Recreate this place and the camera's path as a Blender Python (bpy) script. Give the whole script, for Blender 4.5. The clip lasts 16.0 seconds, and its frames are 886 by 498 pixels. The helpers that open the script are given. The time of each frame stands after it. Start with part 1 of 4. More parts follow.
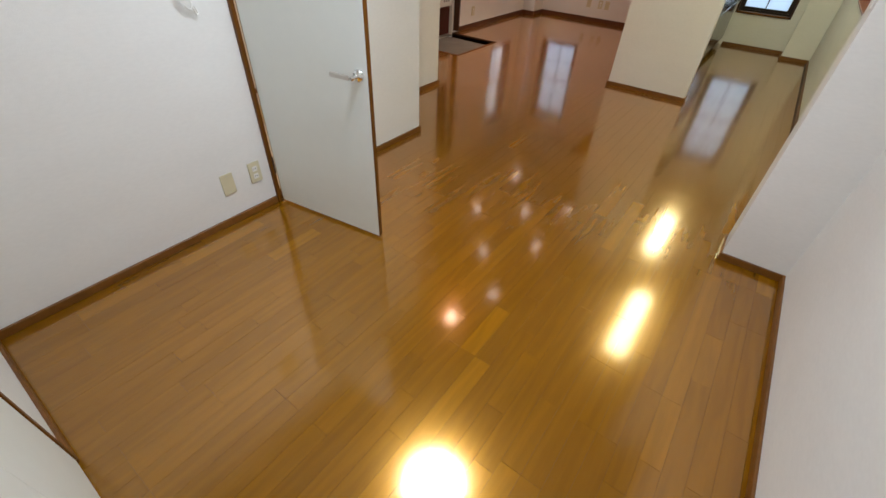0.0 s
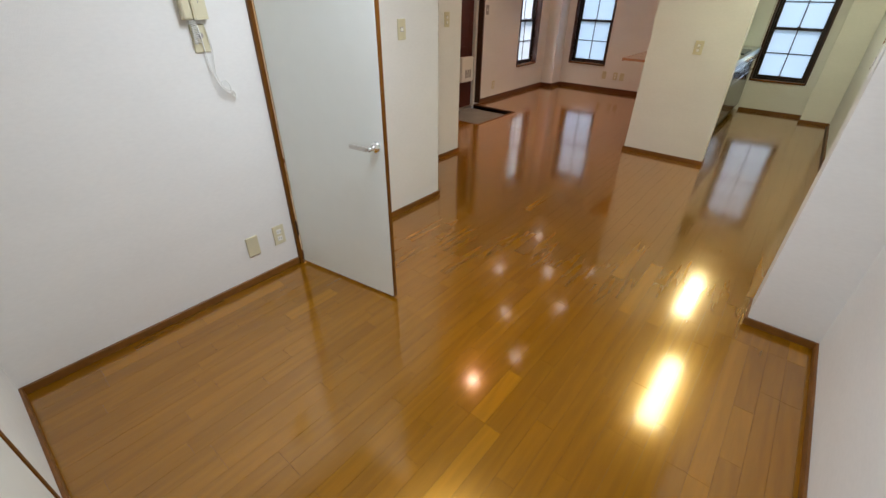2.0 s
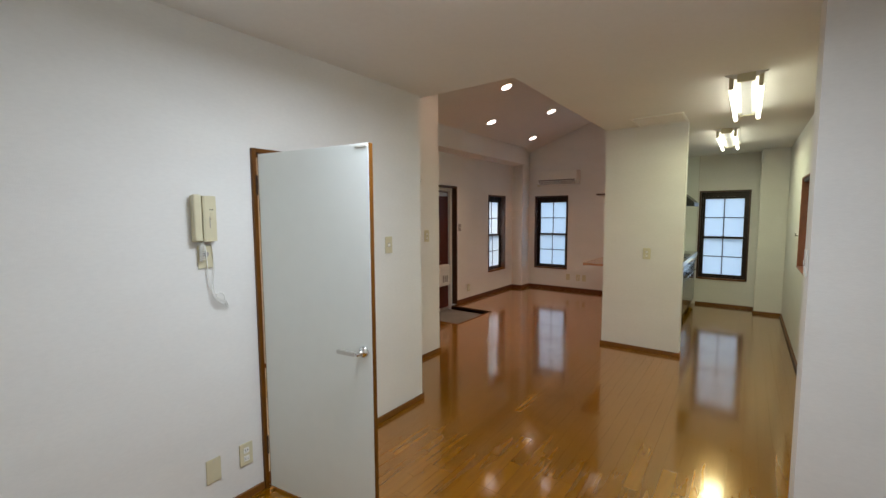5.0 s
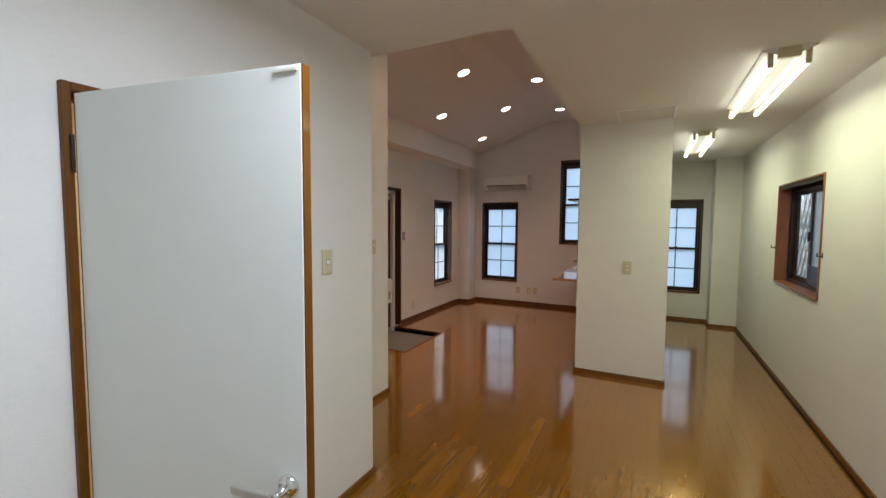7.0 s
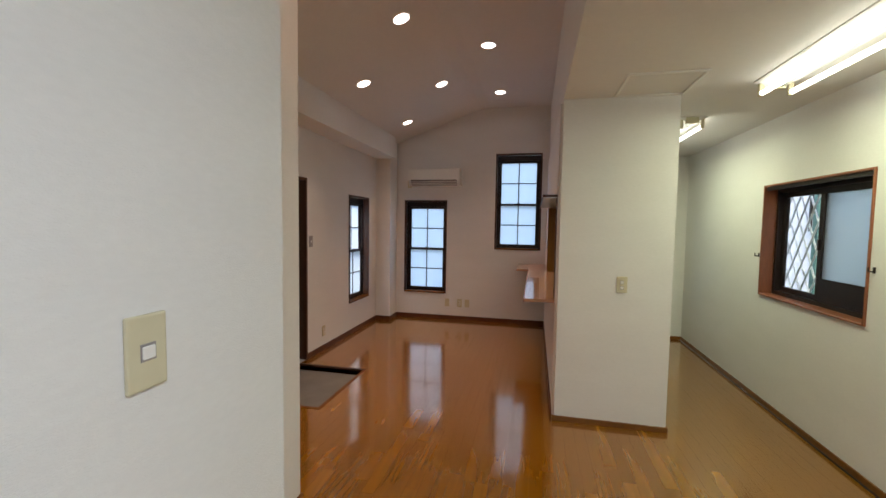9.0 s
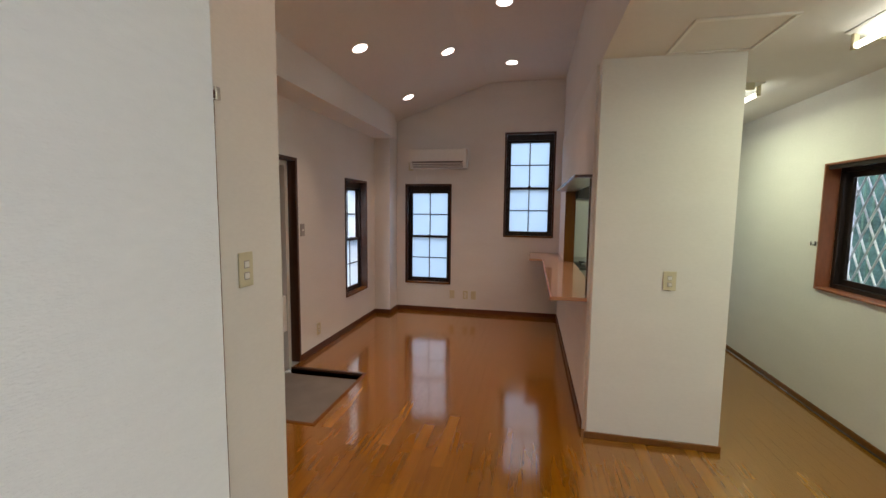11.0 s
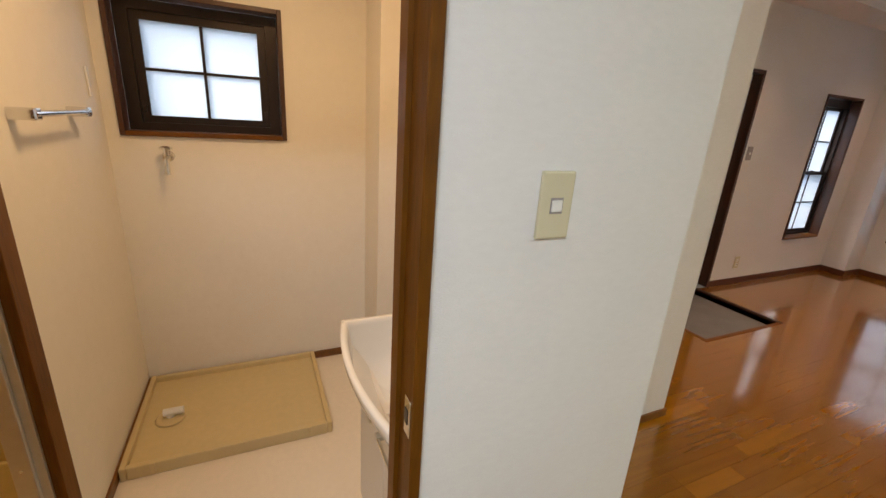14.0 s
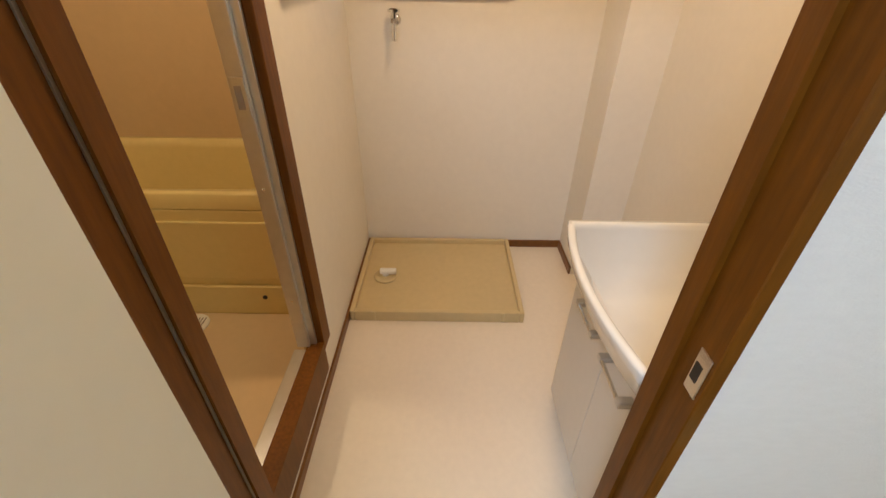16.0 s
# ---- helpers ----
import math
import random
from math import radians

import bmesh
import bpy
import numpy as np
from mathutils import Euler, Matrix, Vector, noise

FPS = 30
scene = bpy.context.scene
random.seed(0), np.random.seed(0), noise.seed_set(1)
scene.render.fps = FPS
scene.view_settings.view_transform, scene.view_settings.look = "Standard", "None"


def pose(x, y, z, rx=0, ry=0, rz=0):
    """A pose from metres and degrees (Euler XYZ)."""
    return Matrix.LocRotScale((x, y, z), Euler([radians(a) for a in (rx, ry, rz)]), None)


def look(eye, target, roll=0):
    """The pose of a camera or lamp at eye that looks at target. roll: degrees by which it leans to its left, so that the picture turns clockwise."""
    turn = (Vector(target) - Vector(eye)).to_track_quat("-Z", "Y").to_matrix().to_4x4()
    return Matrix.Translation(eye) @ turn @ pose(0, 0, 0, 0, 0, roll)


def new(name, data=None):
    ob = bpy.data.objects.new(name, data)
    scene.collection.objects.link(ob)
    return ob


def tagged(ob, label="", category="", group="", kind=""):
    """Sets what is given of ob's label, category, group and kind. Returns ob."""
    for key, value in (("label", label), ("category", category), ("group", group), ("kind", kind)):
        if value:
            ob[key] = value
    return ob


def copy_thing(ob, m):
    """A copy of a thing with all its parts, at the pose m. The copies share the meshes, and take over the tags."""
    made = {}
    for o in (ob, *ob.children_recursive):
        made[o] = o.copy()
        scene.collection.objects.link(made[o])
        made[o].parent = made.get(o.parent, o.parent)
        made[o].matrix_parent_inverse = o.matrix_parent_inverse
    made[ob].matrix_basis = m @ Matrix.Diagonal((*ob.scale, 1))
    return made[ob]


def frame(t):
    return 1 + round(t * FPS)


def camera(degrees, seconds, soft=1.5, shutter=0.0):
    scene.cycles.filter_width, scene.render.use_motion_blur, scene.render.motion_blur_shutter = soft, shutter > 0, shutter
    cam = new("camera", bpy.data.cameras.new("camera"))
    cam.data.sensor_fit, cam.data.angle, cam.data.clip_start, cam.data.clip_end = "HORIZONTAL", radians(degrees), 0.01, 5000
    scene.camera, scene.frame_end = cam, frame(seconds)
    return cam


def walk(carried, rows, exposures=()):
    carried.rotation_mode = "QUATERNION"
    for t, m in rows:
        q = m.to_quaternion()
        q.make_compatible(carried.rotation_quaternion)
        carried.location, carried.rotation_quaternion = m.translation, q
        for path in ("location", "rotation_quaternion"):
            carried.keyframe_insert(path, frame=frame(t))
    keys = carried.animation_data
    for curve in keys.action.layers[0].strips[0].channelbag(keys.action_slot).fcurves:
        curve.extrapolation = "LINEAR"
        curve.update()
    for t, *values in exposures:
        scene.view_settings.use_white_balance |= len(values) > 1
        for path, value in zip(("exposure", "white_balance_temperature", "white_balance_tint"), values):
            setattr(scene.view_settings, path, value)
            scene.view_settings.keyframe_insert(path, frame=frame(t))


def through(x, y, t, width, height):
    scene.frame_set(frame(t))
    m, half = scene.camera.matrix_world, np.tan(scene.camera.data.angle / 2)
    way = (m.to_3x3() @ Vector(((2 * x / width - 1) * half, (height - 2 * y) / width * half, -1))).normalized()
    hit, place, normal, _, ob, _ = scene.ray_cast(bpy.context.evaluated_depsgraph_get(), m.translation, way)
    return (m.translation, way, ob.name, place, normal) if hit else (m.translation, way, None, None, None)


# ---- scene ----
cam = camera(93.8, 16.0)
PATH = [
    (0, (2.06, -1.166, 1.452), (1.184, 0.096, 0.172), 3.0),
    (0.5, (2.086, -1.136, 1.479), (1.162, 0.076, 0.184), 2.3),
    (1, (2.116, -1.133, 1.483), (1.145, 0.074, 0.219), 1.4),
    (1.5, (2.078, -1.153, 1.454), (1.071, 0.109, 0.274), 1.3),
    (2, (2.124, -1.139, 1.481), (1.043, 0.174, 0.429), 0.6),
    (2.5, (2.093, -1.165, 1.443), (0.954, 0.257, 0.619), 0.3),
    (3, (2.115, -1.174, 1.466), (0.92, 0.325, 0.894), 0.1),
    (3.5, (2.138, -1.185, 1.49), (0.916, 0.361, 1.148), 0.1),
    (4, (2.144, -1.196, 1.506), (0.919, 0.375, 1.326), 0.2),
    (6.5, (1.648, -0.812, 1.473), (0.64, 0.907, 1.3), 0.0),
    (7, (1.408, -0.553, 1.473), (0.516, 1.232, 1.346), 0.4),
    (7.5, (1.197, -0.271, 1.451), (0.422, 1.57, 1.349), 0.8),
    (8, (0.973, 0.017, 1.458), (0.344, 1.913, 1.366), 1.1),
    (8.5, (0.76, 0.257, 1.485), (0.308, 2.203, 1.381), 1.0),
    (11, (0.382, 0.916, 1.488), (-0.03, 2.864, 1.298), 0.6),
    (11.5, (0.484, 0.898, 1.481), (-0.160, 2.777, 1.254), 0.9),
    (12, (0.583, 0.855, 1.463), (-0.339, 2.608, 1.184), 1.3),
    (12.5, (0.63, 0.771, 1.449), (-0.563, 2.336, 1.092), 1.6),
    (13, (0.641, 0.675, 1.422), (-0.776, 2.017, 0.986), 2.2),
    (13.5, (0.637, 0.574, 1.432), (-0.969, 1.65, 0.917), 2.9),
    (14, (0.576, 0.52, 1.412), (-1.154, 1.322, 0.809), 3.7),
    (14.5, (0.528, 0.477, 1.391), (-1.275, 0.981, 0.688), 3.4),
    (15, (0.508, 0.441, 1.374), (-1.301, 0.7, 0.561), 3.1),
    (15.5, (0.457, 0.422, 1.365), (-1.298, 0.505, 0.409), 1.8),
    (16, (0.375, 0.393, 1.349), (-1.286, 0.387, 0.235), 0.7),
]
walk(cam, [(t, look(eye, target, roll)) for t, eye, target, roll in PATH], exposures=[(0, 2.12, 6500, 10), (2, 2.08, 6500, 10), (3.5, 1.88, 6450, 8), (7.5, 1.82, 6300, 9), (8.5, 1.98, 6200, 9), (11, 2.0, 6200, 10), (13, 2.1, 6350, 10), (14, 2.06, 6500, 10), (15, 2.06, 6500, 10), (16, 2.30, 5850, 8)])

# ---- world and lights ----
world = bpy.data.worlds.new("sky")
world.use_nodes = True
scene.world = world
_nt = world.node_tree
_sky = _nt.nodes.new("ShaderNodeTexSky")
_sky.sky_type = "NISHITA"
_sky.sun_disc = False
_sky.sun_elevation, _sky.sun_rotation = radians(50), radians(-165)
_sky.air_density, _sky.dust_density = 1.0, 4.0
_nt.links.new(_sky.outputs[0], _nt.nodes["Background"].inputs[0])
_nt.nodes["Background"].inputs[1].default_value = 0.15

sun = new("sun", bpy.data.lights.new("sun", "SUN"))
sun.data.energy, sun.data.angle, sun.data.color = 0.17, radians(15), (0.88, 0.94, 1.0)
sun.matrix_world = look((0, 0, 20), (3, -16.5, 0))


def lamp(name, loc, size, power, colour, target=None, shape="DISK", size_y=None, spread=180):
    d = bpy.data.lights.new(name, "AREA")
    d.shape, d.size, d.energy, d.color, d.spread = shape, size, power, colour, radians(spread)
    if size_y:
        d.size_y = size_y
    ob = new(name, d)
    ob.matrix_world = look(loc, target or (loc[0], loc[1] + 0.0001, loc[2] - 1))
    return ob


COOL, GREENISH, WARM = (0.82, 0.90, 1.0), (0.95, 1.0, 0.61), (1.0, 0.58, 0.37)
lamp("round_lamp_light", (1.27, 0.02, 2.285), 0.50, 7.8, COOL)
lamp("kitchen_light", (2.03, 2.87, 2.285), 0.20, 3.1, GREENISH, shape="RECTANGLE", size_y=1.15)
lamp("kitchen_light", (1.85, 4.95, 2.285), 0.20, 3.2, GREENISH, shape="RECTANGLE", size_y=1.15)
DOWNLIGHTS = [(-0.10, 2.25), (-1.13, 2.90), (0.13, 3.04), (-0.49, 3.72), (-1.13, 4.46), (-1.16, 6.03), (0.11, 4.57), (-0.51, 5.27), (0.105, 6.02)]
KINK_X, TOP_Z, SLOPE = -0.22, 3.215, 0.36


def roof_z(x):
    return TOP_Z if x > KINK_X else TOP_Z - SLOPE * (KINK_X - x)


for _x, _y in DOWNLIGHTS:
    lamp("downlight_light", (_x, _y, roof_z(_x) - 0.03), 0.09, 0.64 if _y > 2.5 else 0.55, WARM, spread=72 if _y > 2.5 else 100)
lamp("washroom_light", (-0.75, 0.62, 2.20), 0.22, 2.45, (1.0, 0.63, 0.31))
# The bathroom shows no lamp of its own; this fill is added to brighten it.
lamp("bathroom_fill_light", (-0.75, -0.75, 2.10), 0.20, 1.7, (1.0, 0.70, 0.38))


# ---- materials ----
def mat(name, colour, rough=0.5, metal=0.0, grain=0.06, scale=30.0, bump=0.0, bump_scale=200.0, coat=0.0, emit=None, stretch=(1, 1, 1)):
    """A surface with variation at two scales and fine relief."""
    m = bpy.data.materials.new(name)
    m.use_nodes = True
    nt = m.node_tree
    b = nt.nodes["Principled BSDF"]
    b.inputs["Roughness"].default_value, b.inputs["Metallic"].default_value = rough, metal
    b.inputs["Coat Weight"].default_value = coat
    tc = nt.nodes.new("ShaderNodeTexCoord")
    mp = nt.nodes.new("ShaderNodeMapping")
    mp.inputs["Scale"].default_value = stretch
    nt.links.new(tc.outputs["Object"], mp.inputs[0])
    n1, n2 = nt.nodes.new("ShaderNodeTexNoise"), nt.nodes.new("ShaderNodeTexNoise")
    n1.inputs["Scale"].default_value, n2.inputs["Scale"].default_value = scale, scale * 0.07
    n1.inputs["Detail"].default_value = 4
    for n in (n1, n2):
        nt.links.new(mp.outputs[0], n.inputs["Vector"])
    add = nt.nodes.new("ShaderNodeMath")
    add.operation = "ADD"
    nt.links.new(n1.outputs[0], add.inputs[0])
    nt.links.new(n2.outputs[0], add.inputs[1])
    ramp = nt.nodes.new("ShaderNodeValToRGB")
    ramp.color_ramp.elements[0].position, ramp.color_ramp.elements[1].position = 0.35, 0.65
    ramp.color_ramp.elements[0].color = (*[c * (1 - grain) for c in colour], 1)
    ramp.color_ramp.elements[1].color = (*[min(1, c * (1 + grain)) for c in colour], 1)
    half = nt.nodes.new("ShaderNodeMath")
    half.operation = "MULTIPLY"
    half.inputs[1].default_value = 0.5
    nt.links.new(add.outputs[0], half.inputs[0])
    nt.links.new(half.outputs[0], ramp.inputs[0])
    nt.links.new(ramp.outputs[0], b.inputs["Base Color"])
    if bump:
        n3 = nt.nodes.new("ShaderNodeTexNoise")
        n3.inputs["Scale"].default_value = bump_scale
        n3.inputs["Detail"].default_value = 3
        nt.links.new(mp.outputs[0], n3.inputs["Vector"])
        bp = nt.nodes.new("ShaderNodeBump")
        bp.inputs["Strength"].default_value, bp.inputs["Distance"].default_value = bump, 0.002
        nt.links.new(n3.outputs[0], bp.inputs["Height"])
        nt.links.new(bp.outputs[0], b.inputs["Normal"])
    if emit:
        b.inputs["Emission Color"].default_value, b.inputs["Emission Strength"].default_value = (*emit[0], 1), emit[1]
    return m


WALLPAPER = mat("woven_wallpaper", (0.78, 0.77, 0.745), 0.85, grain=0.025, scale=40, bump=0.5, bump_scale=190, stretch=(0.85, 0.85, 2.3))
CEILPAPER = mat("ceiling_paper", (0.74, 0.72, 0.69), 0.9, grain=0.02, scale=30, bump=0.4, bump_scale=180)
WASHPAPER = mat("washroom_wallpaper", (0.80, 0.76, 0.68), 0.8, grain=0.02, scale=30, bump=0.4, bump_scale=260)
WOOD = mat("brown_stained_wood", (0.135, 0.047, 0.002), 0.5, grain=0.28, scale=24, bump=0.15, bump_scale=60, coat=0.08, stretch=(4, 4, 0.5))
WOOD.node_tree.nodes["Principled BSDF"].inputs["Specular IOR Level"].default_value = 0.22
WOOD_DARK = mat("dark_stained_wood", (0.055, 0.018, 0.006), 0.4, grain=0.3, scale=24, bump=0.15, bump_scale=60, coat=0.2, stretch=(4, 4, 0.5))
BASEWOOD = mat("brown_baseboard_wood", (0.17, 0.062, 0.006), 0.45, grain=0.25, scale=16, coat=0.2, bump=0.1, bump_scale=60, stretch=(2, 2, 2))
REDBASE = mat("reddish_brown_baseboard_wood", (0.095, 0.026, 0.008), 0.42, grain=0.25, scale=16, coat=0.2, bump=0.1, bump_scale=60)
REDWOOD = mat("reddish_wood", (0.26, 0.085, 0.035), 0.42, grain=0.2, scale=20, coat=0.3, stretch=(2, 2, 0.6))
COUNTERWOOD = mat("lacquered_counter_wood", (0.40, 0.20, 0.11), 0.22, grain=0.15, scale=14, coat=0.6, stretch=(6, 0.8, 2))
BRONZE = mat("bronze_aluminium", (0.030, 0.020, 0.016), 0.35, metal=0.5, grain=0.1)
DOORWHITE = mat("white_door_laminate", (0.80, 0.83, 0.80), 0.42, grain=0.015, scale=12)
PLASTIC = mat("ivory_plastic", (0.63, 0.58, 0.40), 0.35, grain=0.03)
PLASTICW = mat("white_plastic", (0.80, 0.79, 0.75), 0.35, grain=0.03)
GREYPL = mat("grey_plastic", (0.33, 0.30, 0.29), 0.4, grain=0.05)
ALU = mat("brushed_aluminium", (0.62, 0.61, 0.58), 0.32, metal=0.85, grain=0.06)
CHROME = mat("chrome", (0.78, 0.78, 0.78), 0.12, metal=1.0, grain=0.02)
STEEL = mat("stainless_steel", (0.60, 0.60, 0.58), 0.28, metal=1.0, grain=0.06, stretch=(1, 12, 1))
BLACK = mat("black_enamel", (0.016, 0.015, 0.015), 0.3, grain=0.1)
KITDOOR = mat("dark_kitchen_laminate", (0.045, 0.038, 0.034), 0.25, grain=0.2, coat=0.4)
PANBEIGE = mat("beige_pan_plastic", (0.62, 0.50, 0.27), 0.38, grain=0.04)
TUBYELLOW = mat("cream_yellow_bath_resin", (0.70, 0.58, 0.25), 0.25, grain=0.03, coat=0.3)
BATHBEIGE = mat("beige_bath_panel", (0.60, 0.46, 0.27), 0.4, grain=0.03)
VINYL = mat("cream_vinyl_floor", (0.80, 0.72, 0.60), 0.36, grain=0.03, scale=40, bump=0.06)
CERAMIC = mat("white_basin_resin", (0.84, 0.83, 0.79), 0.16, grain=0.01, coat=0.5)
VANITY = mat("pale_grey_vanity_laminate", (0.72, 0.69, 0.64), 0.32, grain=0.02)
REDDOOR = mat("dark_red_steel_door", (0.085, 0.018, 0.012), 0.35, grain=0.15)
GENKAN = mat("grey_entry_tile", (0.15, 0.15, 0.145), 0.75, grain=0.14, scale=90, bump=0.2)
CONCRETE = mat("pale_concrete", (0.78, 0.79, 0.80), 0.9, grain=0.12, scale=8)
NETGREEN = mat("green_garden_net", (0.11, 0.21, 0.18), 0.8, grain=0.5, scale=18, stretch=(1, 1, 2))
LEAF = mat("leaf_green", (0.09, 0.17, 0.03), 0.5, grain=0.4, scale=20)
LEAFY = mat("yellow_leaf", (0.40, 0.38, 0.04), 0.5, grain=0.3, scale=20)
EARTH = mat("garden_earth", (0.10, 0.085, 0.06), 0.95, grain=0.3, scale=12)
LATTICE = mat("white_lattice_aluminium", (0.70, 0.72, 0.74), 0.4, metal=0.2, grain=0.05)
TUBELIGHT = mat("lit_fluorescent_tube", (0.9, 0.9, 0.85), 0.3, emit=((1.0, 0.98, 0.80), 1.6))
ROUNDLIGHT = mat("lit_lamp_diffuser", (0.9, 0.9, 0.9), 0.3, emit=((0.9, 0.94, 1.0), 0.6))
DOWNGLOW = mat("lit_downlight_lens", (0.9, 0.85, 0.8), 0.3, emit=((1.0, 0.82, 0.74), 2.2))
WARMGLOW = mat("lit_warm_globe", (0.9, 0.8, 0.6), 0.3, emit=((1.0, 0.72, 0.5), 1.0))


def frosted(name, tint, through):
    """Frosted glass: scatters the daylight behind it, with a glossy inner face."""
    m = bpy.data.materials.new(name)
    m.use_nodes = True
    nt = m.node_tree
    out = nt.nodes["Material Output"]
    b = nt.nodes["Principled BSDF"]
    b.inputs["Base Color"].default_value, b.inputs["Roughness"].default_value = (*tint, 1), 0.25
    tr = nt.nodes.new("ShaderNodeBsdfTranslucent")
    tr.inputs[0].default_value = (*tint, 1)
    nz = nt.nodes.new("ShaderNodeTexNoise")
    nz.inputs["Scale"].default_value = 2.5
    rp = nt.nodes.new("ShaderNodeMapRange")
    rp.inputs[3].default_value, rp.inputs[4].default_value = through - 0.06, through + 0.06
    nt.links.new(nz.outputs[0], rp.inputs[0])
    mx = nt.nodes.new("ShaderNodeMixShader")
    nt.links.new(rp.outputs[0], mx.inputs[0])
    nt.links.new(b.outputs[0], mx.inputs[1])
    nt.links.new(tr.outputs[0], mx.inputs[2])
    nt.links.new(mx.outputs[0], out.inputs[0])
    return m


FROST = frosted("frosted_glass", (0.88, 0.96, 1.0), 0.92)
FROST_THIN = frosted("thin_frosted_glass", (0.85, 0.93, 1.0), 0.9)
_nt = FROST_THIN.node_tree
_mx, _tp = _nt.nodes.new("ShaderNodeMixShader"), _nt.nodes.new("ShaderNodeBsdfTransparent")
_mx.inputs[0].default_value = 0.45
_nt.links.new(_nt.nodes["Material Output"].inputs[0].links[0].from_socket, _mx.inputs[1])
_nt.links.new(_tp.outputs[0], _mx.inputs[2])
_nt.links.new(_mx.outputs[0], _nt.nodes["Material Output"].inputs[0])
CLEAR = bpy.data.materials.new("clear_glass")
CLEAR.use_nodes = True
_b = CLEAR.node_tree.nodes["Principled BSDF"]
_b.inputs["Transmission Weight"].default_value, _b.inputs["Roughness"].default_value, _b.inputs["IOR"].default_value = 1.0, 0.0, 1.02
_b.inputs["Base Color"].default_value = (0.95, 0.98, 0.98, 1)


def plank_mat(name, island):
    """Lacquered oak strip: every strip has its own tone; grain runs along y."""
    m = bpy.data.materials.new(name)
    m.use_nodes = True
    nt = m.node_tree
    b = nt.nodes["Principled BSDF"]
    if island:
        rnd = nt.nodes.new("ShaderNodeNewGeometry").outputs["Random Per Island"]
    else:
        rnd = nt.nodes.new("ShaderNodeObjectInfo").outputs["Random"]
    geo = nt.nodes.new("ShaderNodeNewGeometry")
    off = nt.nodes.new("ShaderNodeVectorMath")
    off.operation = "MULTIPLY_ADD"
    comb = nt.nodes.new("ShaderNodeCombineXYZ")
    for k in range(3):
        nt.links.new(rnd, comb.inputs[k])
    off.inputs[1].default_value = (37, 53, 11)
    nt.links.new(comb.outputs[0], off.inputs[0])
    nt.links.new(geo.outputs["Position"], off.inputs[2])
    mp = nt.nodes.new("ShaderNodeMapping")
    mp.inputs["Scale"].default_value = (1.0, 0.09, 1.0)
    nt.links.new(off.outputs[0], mp.inputs[0])
    g1, g2 = nt.nodes.new("ShaderNodeTexNoise"), nt.nodes.new("ShaderNodeTexWave")
    g1.inputs["Scale"].default_value, g1.inputs["Detail"].default_value = 130, 6
    g2.wave_type, g2.bands_direction = "BANDS", "X"
    g2.inputs["Scale"].default_value, g2.inputs["Distortion"].default_value = 3.5, 16.0
    g2.inputs["Detail"].default_value, g2.inputs["Detail Scale"].default_value = 3, 2.2
    for g in (g1, g2):
        nt.links.new(mp.outputs[0], g.inputs["Vector"])
    tone = nt.nodes.new("ShaderNodeValToRGB")
    tone.color_ramp.elements[0].color = (*FLOOR_DARK, 1)
    tone.color_ramp.elements[1].color = (*FLOOR_LIGHT, 1)
    mid = tone.color_ramp.elements.new(0.88)
    mid.color = (*FLOOR_MID, 1)
    nt.links.new(rnd, tone.inputs[0])
    grain = nt.nodes.new("ShaderNodeMath")
    grain.operation = "MULTIPLY_ADD"
    nt.links.new(g1.outputs[0], grain.inputs[0])
    grain.inputs[1].default_value = 0.55
    wv = nt.nodes.new("ShaderNodeMath")
    wv.operation = "MULTIPLY"
    wv.inputs[1].default_value = 0.32
    nt.links.new(g2.outputs["Fac"], wv.inputs[0])
    nt.links.new(wv.outputs[0], grain.inputs[2])
    gr = nt.nodes.new("ShaderNodeMapRange")
    gr.inputs[1].default_value, gr.inputs[2].default_value = 0.15, 0.65
    gr.inputs[3].default_value, gr.inputs[4].default_value = 0.86, 1.06
    nt.links.new(grain.outputs[0], gr.inputs[0])
    mul = nt.nodes.new("ShaderNodeVectorMath")
    mul.operation = "SCALE"
    nt.links.new(tone.outputs[0], mul.inputs[0])
    nt.links.new(gr.outputs[0], mul.inputs["Scale"])
    nt.links.new(mul.outputs[0], b.inputs["Base Color"])
    b.inputs["Roughness"].default_value = 0.2
    b.inputs["Coat Weight"].default_value = 1.0
    b.inputs["Coat IOR"].default_value = 1.7
    b.inputs["IOR"].default_value = 2.3
    b.inputs["Specular IOR Level"].default_value = 0.5
    b.inputs["Specular Tint"].default_value = (1.0, 0.48, 0.05, 1)
    wear = nt.nodes.new("ShaderNodeTexNoise")
    wear.inputs["Scale"].default_value = 3.0
    nt.links.new(geo.outputs["Position"], wear.inputs["Vector"])
    wr = nt.nodes.new("ShaderNodeMapRange")
    wr.inputs[3].default_value, wr.inputs[4].default_value = 0.085, 0.115
    nt.links.new(wear.outputs[0], wr.inputs[0])
    nt.links.new(wr.outputs[0], b.inputs["Coat Roughness"])
    return m


FLOOR_DARK, FLOOR_MID, FLOOR_LIGHT = (0.205, 0.082, 0.0002), (0.245, 0.099, 0.0003), (0.32, 0.136, 0.001)
PLANK = plank_mat("oak_strip", False)
PLANK_REST = plank_mat("oak_strip_rest", True)


